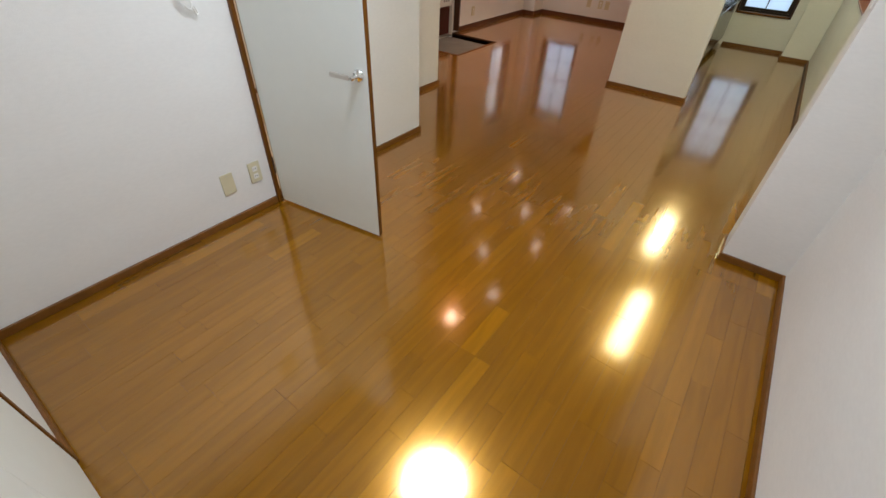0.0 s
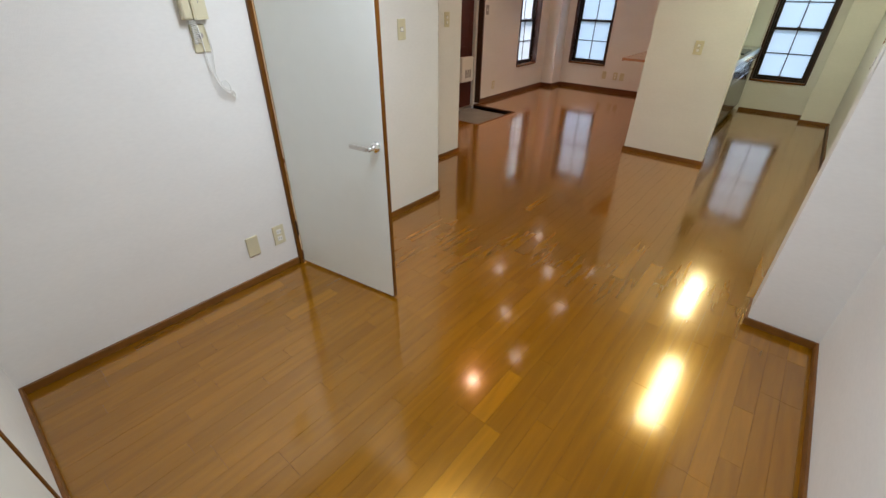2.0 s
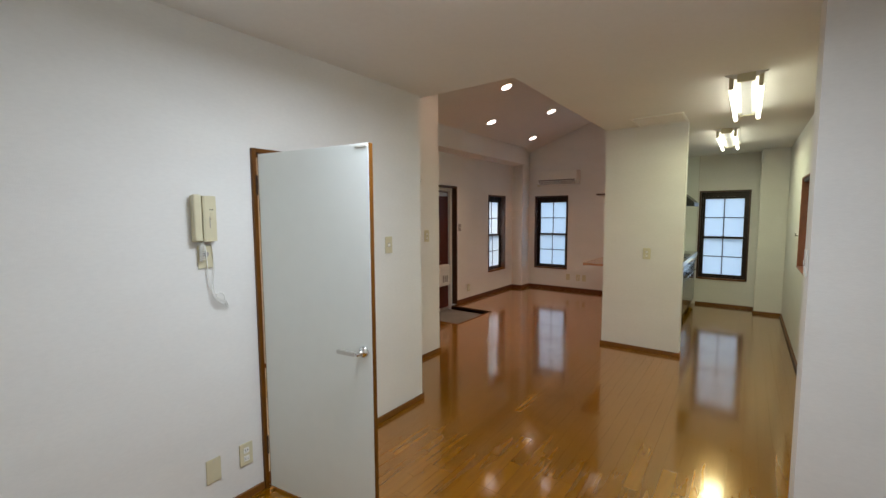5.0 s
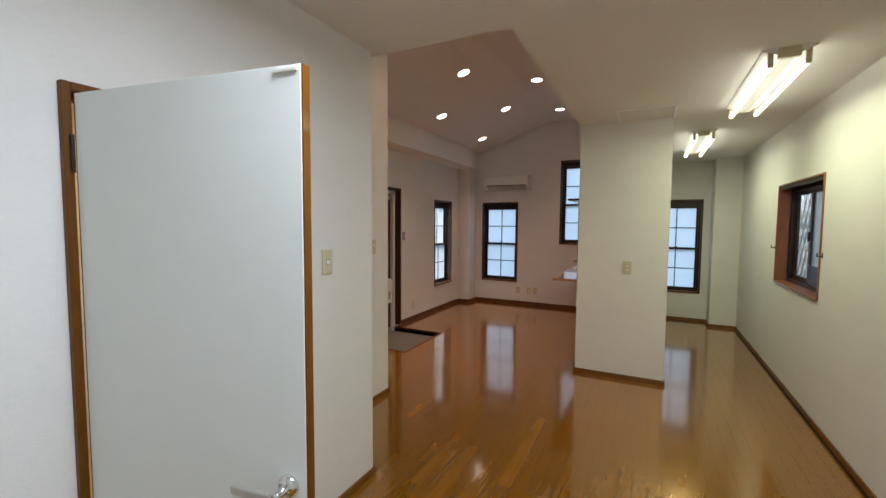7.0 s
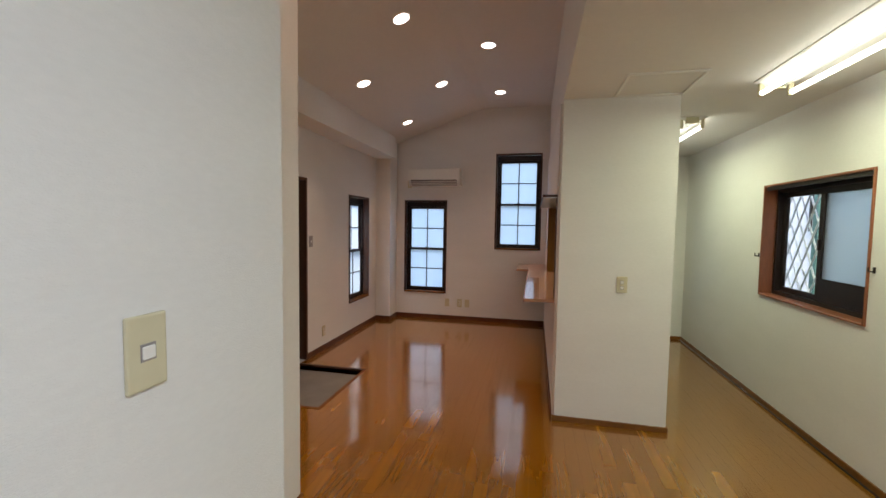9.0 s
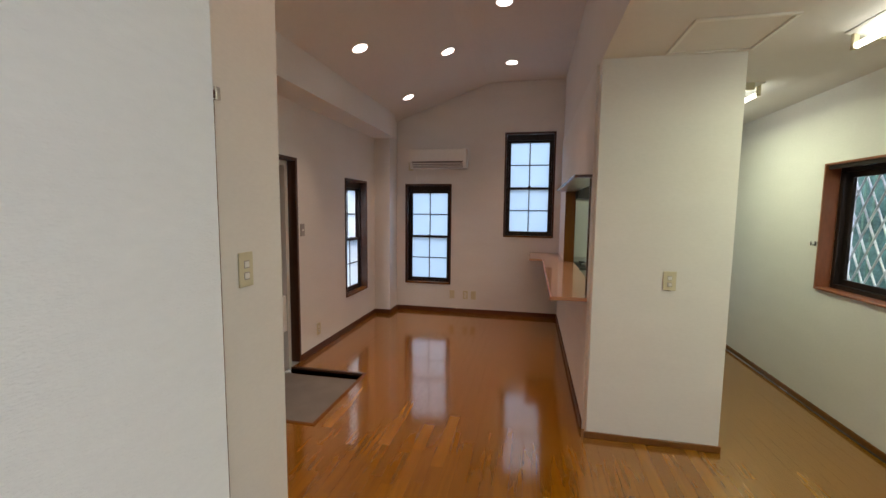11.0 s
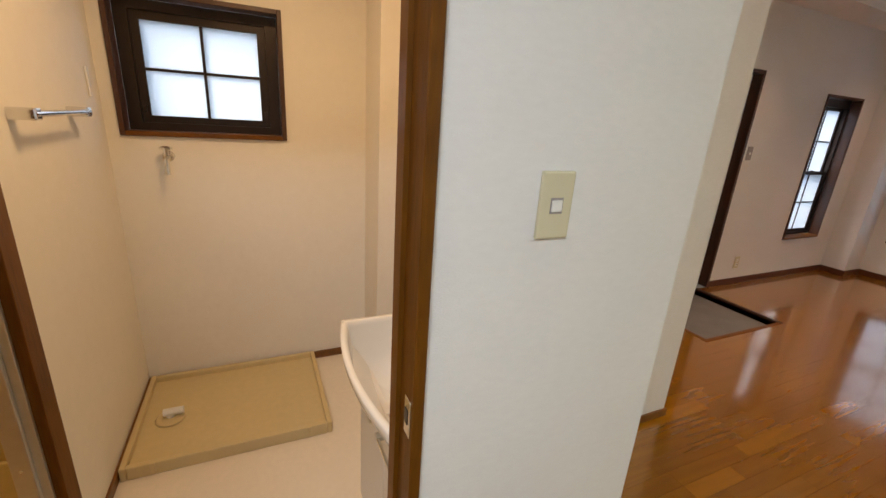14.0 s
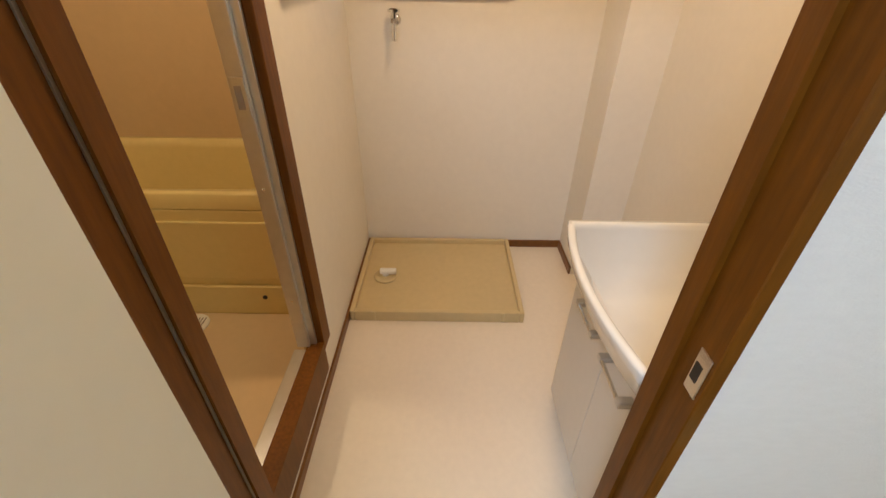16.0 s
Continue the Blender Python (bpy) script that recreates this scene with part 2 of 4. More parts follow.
# ---- mesh helpers ----
def box(bm, x0, x1, y0, y1, z0, z1):
    v = [bm.verts.new(p) for p in ((x0, y0, z0), (x1, y0, z0), (x1, y1, z0), (x0, y1, z0), (x0, y0, z1), (x1, y0, z1), (x1, y1, z1), (x0, y1, z1))]
    for f in ((3, 2, 1, 0), (4, 5, 6, 7), (0, 1, 5, 4), (1, 2, 6, 5), (2, 3, 7, 6), (3, 0, 4, 7)):
        bm.faces.new([v[i] for i in f])
    return bm


def solid(*dims, bevel=0.0, seg=2):
    bm = box(bmesh.new(), *dims)
    if bevel:
        bmesh.ops.bevel(bm, geom=bm.edges[:], offset=bevel, segments=seg, profile=0.6, affect="EDGES")
    return bm


def rod(p, q, r, seg=12, r2=None, bm=None):
    bm = bm or bmesh.new()
    p, q = Vector(p), Vector(q)
    d = q - p
    m = Matrix.Translation((p + q) / 2) @ d.to_track_quat("Z", "Y").to_matrix().to_4x4()
    bmesh.ops.create_cone(bm, cap_ends=True, segments=seg, radius1=r, radius2=r if r2 is None else r2, depth=d.length, matrix=m)
    return bm


def turned(profile, seg=32):
    """A body of revolution about z from (radius, height) pairs."""
    bm = bmesh.new()
    rings = [[bm.verts.new((r * math.cos(2 * math.pi * k / seg), r * math.sin(2 * math.pi * k / seg), z)) for k in range(seg)] for r, z in profile]
    for a, b in zip(rings, rings[1:]):
        for k in range(seg):
            bm.faces.new((a[k], a[(k + 1) % seg], b[(k + 1) % seg], b[k]))
    bm.faces.new(rings[0][::-1])
    bm.faces.new(rings[-1])
    return bm


def prism(outline, lo, hi, axis="z"):
    """An outline pulled along an axis."""
    at = {"z": lambda a, b, c: (a, b, c), "y": lambda a, b, c: (a, c, b), "x": lambda a, b, c: (c, a, b)}[axis]
    bm = bmesh.new()
    lo_v = [bm.verts.new(at(a, b, lo)) for a, b in outline]
    hi_v = [bm.verts.new(at(a, b, hi)) for a, b in outline]
    n = len(outline)
    bm.faces.new(lo_v[::-1])
    bm.faces.new(hi_v)
    for k in range(n):
        bm.faces.new((lo_v[k], lo_v[(k + 1) % n], hi_v[(k + 1) % n], hi_v[k]))
    bmesh.ops.recalc_face_normals(bm, faces=bm.faces[:])
    return bm


def mesh_of(name, bm, material, smooth=False):
    me = bpy.data.meshes.new(name)
    bm.to_mesh(me)
    bm.free()
    me.materials.append(material)
    if smooth:
        for p in me.polygons:
            p.use_smooth = True
    return me


def part(name, bm, material, parent, label="", smooth=False):
    ob = new(name, mesh_of(name, bm, material, smooth))
    ob.parent = parent
    return tagged(ob, label)


def thing(name, m, label, category, group="", kind=""):
    ob = new(name)
    ob.matrix_world = m
    ob.empty_display_size = 0.1
    return tagged(ob, label, category, group, kind)


def structure(name, bm, material, label, category):
    return tagged(new(name, mesh_of(name, bm, material)), label, category, kind="structure")


def wall(axis, a0, a1, t0, t1, z0, z1, holes=()):
    """A wall along axis from a0 to a1, t0..t1 thick, with openings (a0, a1, z0, z1) right through it."""
    bm = bmesh.new()
    cuts_a = sorted({a0, a1, *[v for h in holes for v in h[:2]]})
    cuts_z = sorted({z0, z1, *[v for h in holes for v in h[2:]]})
    for p, q in zip(cuts_a, cuts_a[1:]):
        for r, s in zip(cuts_z, cuts_z[1:]):
            if any(h[0] <= p and q <= h[1] and h[2] <= r and s <= h[3] for h in holes):
                continue
            if axis == "y":
                box(bm, t0, t1, p, q, r, s)
            else:
                box(bm, p, q, t0, t1, r, s)
    bmesh.ops.remove_doubles(bm, verts=bm.verts[:], dist=1e-5)
    return bm


# ---- shell ----
CEIL, FAR, ENT, SOUTH, EAST, KIT_E = 2.405, 6.755, -1.774, -1.375, 2.60, 2.527
HIGH = 3.40
D1 = (-0.012, 0.762, 1.84)
structure("wall_west", wall("y", SOUTH, 1.365, -0.085, 0.0, 0, 2.6, [(D1[0] + 0.004, D1[1] - 0.004, 0, D1[2] - 0.004)]), WALLPAPER, "white woven-textured wallpaper wall with a doorway to the washroom", "wall")
structure("wall_toilet_return", wall("x", -0.70, -0.12, 1.265, 1.365, 0, 2.6), WALLPAPER, "white wallpapered short return wall", "wall")
structure("wall_toilet", wall("y", 1.365, 2.384, -0.70, -0.584, 0, HIGH, [(1.404, 2.041, 0, 1.84)]), WALLPAPER, "cream wallpapered wall with the toilet door", "wall")
structure("wall_entry_side", wall("x", ENT - 0.15, -0.70, 2.28, 2.384, 0, HIGH), WALLPAPER, "white wallpapered wall beside the entrance", "wall")
structure("wall_entrance", wall("y", 2.28, FAR, ENT - 0.16, ENT, -0.1, HIGH, [(3.534, 4.454, -0.1, 1.945), (5.491, 6.137, 0.421, 1.843)]), WALLPAPER, "off-white wallpapered wall with entrance door and window", "wall")
structure("wall_far", wall("x", ENT - 0.16, KIT_E + 0.16, FAR, FAR + 0.16, 0, HIGH, [(-1.414, -0.741, 0.409, 1.845), (0.006, 0.675, 1.118, 2.537), (1.433, 2.101, 0.428, 1.844)]), WALLPAPER, "off-white wallpapered end wall with three sash windows", "wall")
structure("wall_kitchen_east", wall("y", 1.38, FAR, KIT_E, KIT_E + 0.16, 0, 2.6, [(3.383, 4.582, 0.919, 1.853)]), WALLPAPER, "pale wallpapered kitchen wall with a sliding window", "wall")
structure("wall_east", wall("y", SOUTH - 0.12, 1.38, EAST, EAST + 0.16, 0, 2.6), WALLPAPER, "white wallpapered wall", "wall")
structure("wall_south", wall("x", -0.12, EAST, SOUTH - 0.12, SOUTH, 0, 2.6), WALLPAPER, "white wallpapered wall with a closet", "wall")
structure("pillar_east", box(bmesh.new(), 2.30, EAST, 1.18, 1.38, 0, CEIL), WALLPAPER, "white wallpapered square pillar standing out from the wall", "pillar")
structure("pillar_kitchen", box(bmesh.new(), 2.205, KIT_E, 6.45, FAR, 0, CEIL), WALLPAPER, "pale wallpapered pillar in the kitchen corner", "pillar")
structure("pillar_entrance", box(bmesh.new(), ENT, -1.55, 6.44, FAR, 0, 2.9), WALLPAPER, "off-white wallpapered pillar in the room corner", "pillar")
structure("beam", box(bmesh.new(), ENT, -1.47, 2.384, 6.44, 2.455, 2.9), WALLPAPER, "off-white wallpapered ceiling beam above the entrance wall", "beam")
structure("partition_end", box(bmesh.new(), 0.778, 1.56, 3.67, 3.77, 0, CEIL), WALLPAPER, "cream wallpapered partition end beside the kitchen", "wall")
structure("partition_counter", wall("y", 3.77, FAR, 0.762, 0.85, 0, CEIL, [(3.80, 5.78, 0.885, 1.73)]), WALLPAPER, "off-white wallpapered half wall with a serving hatch", "wall")
structure("wall_above_kitchen", box(bmesh.new(), 0.776, 0.86, 1.32, FAR, CEIL, HIGH), CEILPAPER, "wallpapered upper wall above the lowered ceiling edge", "wall")
structure("wall_above_lounge", box(bmesh.new(), -0.584, 0.776, 1.32, 1.419, CEIL, HIGH), CEILPAPER, "wallpapered upper wall above the lowered ceiling edge", "wall")
structure("ceiling_lounge", box(bmesh.new(), -0.584, EAST, SOUTH, 1.32, CEIL, CEIL + 0.1), CEILPAPER, "flat white papered ceiling of the lounge", "ceiling")
structure("ceiling_kitchen", box(bmesh.new(), 0.86, EAST, 1.32, FAR, CEIL, CEIL + 0.1), CEILPAPER, "flat white papered ceiling of the kitchen", "ceiling")
_w = ENT - 0.05
structure("ceiling_sloped", prism([(_w, roof_z(_w)), (KINK_X - 0.12, roof_z(KINK_X - 0.12)), (KINK_X, TOP_Z - 0.012), (KINK_X + 0.12, TOP_Z), (0.86, TOP_Z), (0.86, TOP_Z + 0.15), (_w, TOP_Z + 0.15)], 1.32, FAR, "y"), CEILPAPER, "sloping pinkish-white papered ceiling above the living room", "ceiling")

# washroom, bathroom and toilet shells
WX, WY0, WY1 = -1.68, -0.05, 1.265
structure("wall_washroom_window", wall("y", WY0 - 0.1, 2.28, WX - 0.16, WX, 0, 2.4, [(0.004, 0.671, 1.259, 1.826)]), WASHPAPER, "cream wallpapered washroom wall with a small window", "wall")
structure("wall_washroom_bath", wall("x", WX, -0.12, WY0 - 0.05, WY0, 0, 2.4, [(-0.74, -0.13, 0.20, 2.0)]), WASHPAPER, "cream wallpapered washroom wall with the bathroom doorway", "wall")
structure("wall_washroom_basin", wall("x", WX, -0.12, WY1, WY1 + 0.10, 0, 2.4), WASHPAPER, "cream wallpapered wall behind the wash basin", "wall")
structure("pillar_washroom", box(bmesh.new(), WX, -1.41, 1.07, WY1, 0, 2.3), WASHPAPER, "cream wallpapered pillar in the washroom corner", "pillar")
structure("wall_washroom_inner", wall("y", WY0, WY1, -0.095, -0.0855, 0, 2.3, [(D1[0] - 0.001, D1[1] + 0.001, 0, D1[2] + 0.001)]), WASHPAPER, "cream wallpapered inner face of the doorway wall", "wall")
structure("ceiling_washroom", box(bmesh.new(), WX, -0.12, WY0 - 0.08, WY1, 2.3, 2.4), CEILPAPER, "white papered washroom ceiling", "ceiling")
structure("floor_washroom", box(bmesh.new(), WX, 0.0, WY0, WY1, -0.08, 0.0), VINYL, "cream vinyl washroom floor", "floor")
BX = -1.58
structure("wall_bath_back", wall("y", -1.55, WY0 - 0.08, BX - 0.1, BX, 0, 2.4), BATHBEIGE, "beige moulded bathroom wall panel", "wall")
structure("wall_bath_end", wall("x", BX, -0.12, -1.55, -1.45, 0, 2.4), BATHBEIGE, "beige moulded bathroom wall panel", "wall")
structure("wall_bath_door_side", wall("x", BX, -0.135, -0.125, WY0 - 0.052, 0, 2.4, [(-0.70, -0.137, 0.12, 2.02)]), BATHBEIGE, "beige moulded bathroom wall panel beside the doorway", "wall")
structure("wall_bath_near", wall("y", -1.45, -0.125, -0.16, -0.122, 0, 2.4), BATHBEIGE, "beige moulded bathroom wall panel", "wall")
structure("ceiling_bath", box(bmesh.new(), BX, -0.12, -1.45, -0.13, 2.2, 2.3), BATHBEIGE, "beige bathroom ceiling panel", "ceiling")
structure("floor_bath", box(bmesh.new(), BX, -0.16, -1.45, -0.125, -0.05, 0.10), BATHBEIGE, "beige moulded bathroom floor", "floor")

# floor base under the strips, entry pit and outside ground
GX, GY0, GY1 = -1.06, 3.42, 4.30
_b = bmesh.new()
box(_b, 0.0, EAST, SOUTH, 1.365, -0.12, -0.012)
box(_b, -0.584, KIT_E, 1.365, 2.384, -0.12, -0.012)
box(_b, ENT, KIT_E, 2.384, GY0, -0.12, -0.012)
box(_b, GX, KIT_E, GY0, GY1, -0.12, -0.012)
box(_b, ENT, KIT_E, GY1, FAR, -0.12, -0.012)
floor = structure("floor", _b, WOOD_DARK, "glossy orange-brown oak strip flooring", "floor")
structure("entry_floor", box(bmesh.new(), ENT - 0.16, GX, GY0, GY1, -0.12, -0.055), GENKAN, "sunken grey tiled entrance floor", "floor")
structure("ground", box(bmesh.new(), -300, 300, -300, 300, -0.7, -0.5), EARTH, "garden earth outside", "ground")


# ---- baseboards and trim ----
BH, BT = 0.042, 0.012


def baseboard(name, x0, x1, y0, y1, h=BH, material=BASEWOOD):
    structure(name, solid(x0, x1, y0, y1, 0.0, h, bevel=0.002, seg=1), material, "narrow brown wooden baseboard along the wall", "baseboard")


for x0, x1, y0, y1 in [
    (0, BT, SOUTH, -0.014), (0, BT, D1[1] + 0.004, 1.365 + BT), (-0.572, 0, 1.365, 1.365 + BT),
    (-0.584, -0.572, 2.048, 2.384 + BT), (ENT, -0.584, 2.384, 2.384 + BT),
    (ENT, ENT + BT, GY1 + 0.165, 6.44), (ENT, -1.55 + BT, 6.44 - BT, 6.44), (-1.55, -1.55 + BT, 6.44, FAR),
    (-1.55 + BT, 0.762, FAR - BT, FAR), (0.762 - BT, 0.762, 3.77, FAR - BT), (0.764, 1.572, 3.67 - BT, 3.67), (1.56, 1.572, 3.67, 3.77),
    (1.43, 2.205 - BT, FAR - BT, FAR), (2.205 - BT, 2.205, 6.45, FAR), (2.205 - BT, KIT_E, 6.45 - BT, 6.45), (KIT_E - BT, KIT_E, 1.38, 6.45 - BT),
    (2.30 - BT, EAST, 1.18 - BT, 1.18), (2.30 - BT, 2.30, 1.18, 1.38 + BT), (2.30, KIT_E, 1.38, 1.38 + BT), (EAST - BT, EAST, SOUTH, 1.18 - BT),
    (0.0, 0.77, SOUTH, SOUTH + BT), (1.72, EAST, SOUTH, SOUTH + BT)]:
    living = y1 > 6.0 and x1 < 0.8
    baseboard("baseboard", x0, x1, y0, y1, 0.062 if living else BH, REDBASE if living else BASEWOOD)
for x0, x1, y0, y1 in [(WX, WX + 0.01, WY0, 1.07), (WX, -1.41, 1.06, 1.07), (WX, -0.135, WY0, WY0 + 0.01)]:
    baseboard("baseboard", x0, x1, y0, y1, 0.045)
structure("trim", solid(ENT, GX + 0.03, GY1, GY1 + 0.03, -0.06, 0.006, bevel=0.003), WOOD_DARK, "dark wooden edge of the sunken entrance", "trim")
structure("trim", solid(GX, GX + 0.03, GY0, GY1, -0.06, 0.004, bevel=0.003), WOOD, "brown wooden edge of the sunken entrance", "trim")
structure("trim", solid(ENT, GX + 0.03, GY0 - 0.03, GY0, -0.06, 0.004, bevel=0.003), WOOD, "brown wooden edge of the sunken entrance", "trim")


# ---- windows ----
def pane_grid(parent, x0, x1, z0, z1, y, nx, nz, glass, bar=0.012):
    w, h = (x1 - x0 - bar * (nx - 1)) / nx, (z1 - z0 - bar * (nz - 1)) / nz
    for i in range(nx):
        for k in range(nz):
            a, c = x0 + i * (w + bar), z0 + k * (h + bar)
            p = part("pane", box(bmesh.new(), a, a + w, y, y + 0.004, c, c + h), glass, parent)
            p.visible_shadow = False
    for i in range(1, nx):
        a = x0 + i * (w + bar) - bar
        part("muntin", solid(a, a + bar, y - 0.006, y + 0.010, z0, z1), BRONZE, parent)
    for k in range(1, nz):
        c = z0 + k * (h + bar) - bar
        for i in range(nx):
            a = x0 + i * (w + bar)
            part("muntin", solid(a, a + w, y - 0.005, y + 0.009, c, c + bar), BRONZE, parent)


def rails(parent, x0, x1, z0, z1, y0, y1, w, name="sash", foot=None, head=None):
    """A sash: two stiles and two rails in one mesh."""
    foot, head = foot or w, head or w
    bm = bmesh.new()
    box(bm, x0, x0 + w, y0, y1, z0, z1)
    box(bm, x1 - w, x1, y0, y1, z0, z1)
    box(bm, x0 + w, x1 - w, y0, y1, z0, z0 + foot)
    box(bm, x0 + w, x1 - w, y0, y1, z1 - head, z1)
    return part(name, bm, BRONZE, parent)


def casing(parent, w, h, lining, depth, proud=0.012, material=WOOD_DARK, sill=WOOD):
    part("window_frame", solid(0, lining, -proud, depth, 0, h, bevel=0.002, seg=1), material, parent)
    part("window_frame", solid(w - lining, w, -proud, depth, 0, h, bevel=0.002, seg=1), material, parent)
    part("window_frame", solid(lining, w - lining, -proud, depth, h - lining, h, bevel=0.002, seg=1), material, parent)
    part("window_sill", solid(lining, w - lining, -proud - 0.006, depth, 0, lining, bevel=0.003, seg=1), sill, parent)


def sash_window(name, m, w, h, label):
    win = thing(name, m, label, "window", kind="structure")
    casing(win, w, h, 0.022, 0.075)
    rails(win, 0.022, w - 0.022, 0.022, h - 0.022, 0.075, 0.155, 0.026, "outer_frame", head=0.075)
    mid = h * 0.475
    up = rails(win, 0.048, w - 0.048, mid - 0.014, h - 0.097, 0.115, 0.14, 0.03, "upper_sash")
    pane_grid(up, 0.078, w - 0.078, mid + 0.016, h - 0.127, 0.125, 2, 2, FROST)
    lo = rails(win, 0.048, w - 0.048, 0.048, mid + 0.014, 0.088, 0.113, 0.03, "lower_sash")
    pane_grid(lo, 0.078, w - 0.078, 0.078, mid - 0.016, 0.098, 2, 2, FROST)
    part("sash_lock", solid(w / 2 - 0.02, w / 2 + 0.02, 0.078, 0.088, mid + 0.014, mid + 0.028, bevel=0.003), BRONZE, win)
    return win


sash_window("window_1", pose(-1.418, FAR, 0.405), 0.681, 1.444, "dark brown sash window with frosted panes below the air conditioner")
sash_window("window_2", pose(0.002, FAR, 1.114), 0.677, 1.427, "dark brown sash window with frosted panes set high")
sash_window("window_3", pose(ENT, 5.487, 0.417, 0, 0, 90), 0.654, 1.430, "dark brown sash window with frosted panes near the entrance")
sash_window("window_4", pose(1.429, FAR, 0.424), 0.676, 1.424, "dark brown sash window with frosted panes in the kitchen")

# the kitchen's sliding window
win = thing("window_5", pose(KIT_E, 4.586, 0.915, 0, 0, -90), "sliding window in a reddish wooden frame with lattice outside", "window", kind="structure")
W5, H5 = 1.207, 0.942
casing(win, W5, H5, 0.016, 0.09, 0.010, REDWOOD, REDWOOD)
part("curtain_rail", solid(0.02, W5 - 0.02, 0.004, 0.03, H5 - 0.045, H5 - 0.016, bevel=0.003), BRONZE, win)
rails(win, 0.016, W5 - 0.016, 0.016, H5 - 0.016, 0.09, 0.16, 0.03, "outer_frame", head=0.05)
a = rails(win, 0.046, 0.64, 0.046, H5 - 0.066, 0.128, 0.15, 0.04, "outer_sash")
pane_grid(a, 0.086, 0.60, 0.086, H5 - 0.106, 0.138, 1, 1, CLEAR)
a = rails(win, 0.56, W5 - 0.046, 0.046, H5 - 0.066, 0.098, 0.122, 0.045, "inner_sash", foot=0.17)
pane_grid(a, 0.605, W5 - 0.091, 0.216, H5 - 0.111, 0.110, 1, 1, FROST_THIN)
part("latch", solid(0.57, 0.59, 0.082, 0.098, 0.42, 0.50, bevel=0.003), BRONZE, win)

# washroom window: one fixed frame with four panes
win = thing("window_6", pose(WX, 0.0, 1.255, 0, 0, 90), "small dark brown washroom window with four frosted panes", "window", kind="structure")
W6, H6 = 0.675, 0.575
casing(win, W6, H6, 0.02, 0.085)
rails(win, 0.02, W6 - 0.02, 0.02, H6 - 0.02, 0.085, 0.15, 0.05, "outer_frame", foot=0.035, head=0.04)
a = rails(win, 0.07, W6 - 0.07, 0.05, H6 - 0.06, 0.10, 0.13, 0.035, "sash")
pane_grid(a, 0.105, W6 - 0.105, 0.085, H6 - 0.095, 0.112, 2, 2, FROST)
for k in (0.085, W6 - 0.085):
    part("latch", solid(k - 0.008, k + 0.008, 0.085, 0.10, 0.10, 0.13, bevel=0.003), BRONZE, win)


# ---- doors ----
def lever(parent, x, y, z, side=-1, swing=-1, lock=False):
    """A round rose with a flat lever, on the face y, pointing along swing."""
    h = part("door_handle", turned([(0.026, 0), (0.026, 0.008), (0.022, 0.012), (0.010, 0.013), (0.010, 0.045), (0.0095, 0.05)], 24), CHROME, parent, "satin chrome lever handle", True)
    h.matrix_local = pose(x, y, z, 90 if side < 0 else -90)
    l = part("lever", solid(min(0.012, 0.115 * swing), max(-0.012, 0.115 * swing) if swing < 0 else 0.115, side * 0.052 - 0.006, side * 0.052 + 0.006, -0.010, 0.010, bevel=0.004), ALU, h)
    l.matrix_parent_inverse = Matrix.Identity(4)
    l.matrix_local = pose(x, y, z, 90 if side < 0 else -90).inverted() @ pose(x, y, z)
    if lock:
        k = part("thumb_lock", turned([(0.019, 0), (0.019, 0.010), (0.010, 0.012), (0.010, 0.018)], 20), CHROME, parent, smooth=True)
        k.matrix_local = pose(x, y, z + 0.105, 90 if side < 0 else -90)


def door_frame(name, m, w, h, depth, label, jamb=0.026, proud=0.010, material=WOOD, threshold=True):
    """Jambs and head in an opening; local x along the wall, y into it."""
    fr = thing(name, m, label, "door frame", kind="structure")
    for a, b in ((0, jamb), (w - jamb, w)):
        part("jamb", solid(a, b, -proud, depth, 0, h, bevel=0.002, seg=1), material, fr)
    part("head", solid(jamb, w - jamb, -proud, depth, h - jamb, h, bevel=0.002, seg=1), material, fr)
    for a, b in ((jamb, jamb + 0.009), (w - jamb - 0.009, w - jamb)):
        part("stop", solid(a, b, 0.045, depth - 0.02, 0.012, h - jamb), material, fr)
    part("stop", solid(jamb + 0.009, w - jamb - 0.009, 0.045, depth - 0.02, h - jamb - 0.012, h - jamb), material, fr)
    if threshold:
        part("threshold", solid(jamb, w - jamb, 0.002, depth - 0.002, 0.0, 0.012, bevel=0.002, seg=1), material, fr)
    return fr


fr = door_frame("door_frame", pose(0, -0.012, 0, 0, 0, 90), 0.774, 1.84, 0.100, "brown wooden door frame of the washroom doorway", jamb=0.022, proud=0.020)
part("seal", solid(0.0225, 0.0255, 0.040, 0.0445, 0.012, 1.80), ALU, fr)
part("strike_plate", solid(0.7490, 0.7525, -0.014, 0.014, 0.862, 0.938, bevel=0.001, seg=1), CHROME, fr)
part("strike_hole", solid(0.7480, 0.7495, -0.004, 0.010, 0.885, 0.915), BLACK, fr)
part("door_stop", solid(0.752, 0.776, -0.036, -0.020, 1.805, 1.84, bevel=0.004), CHROME, fr)

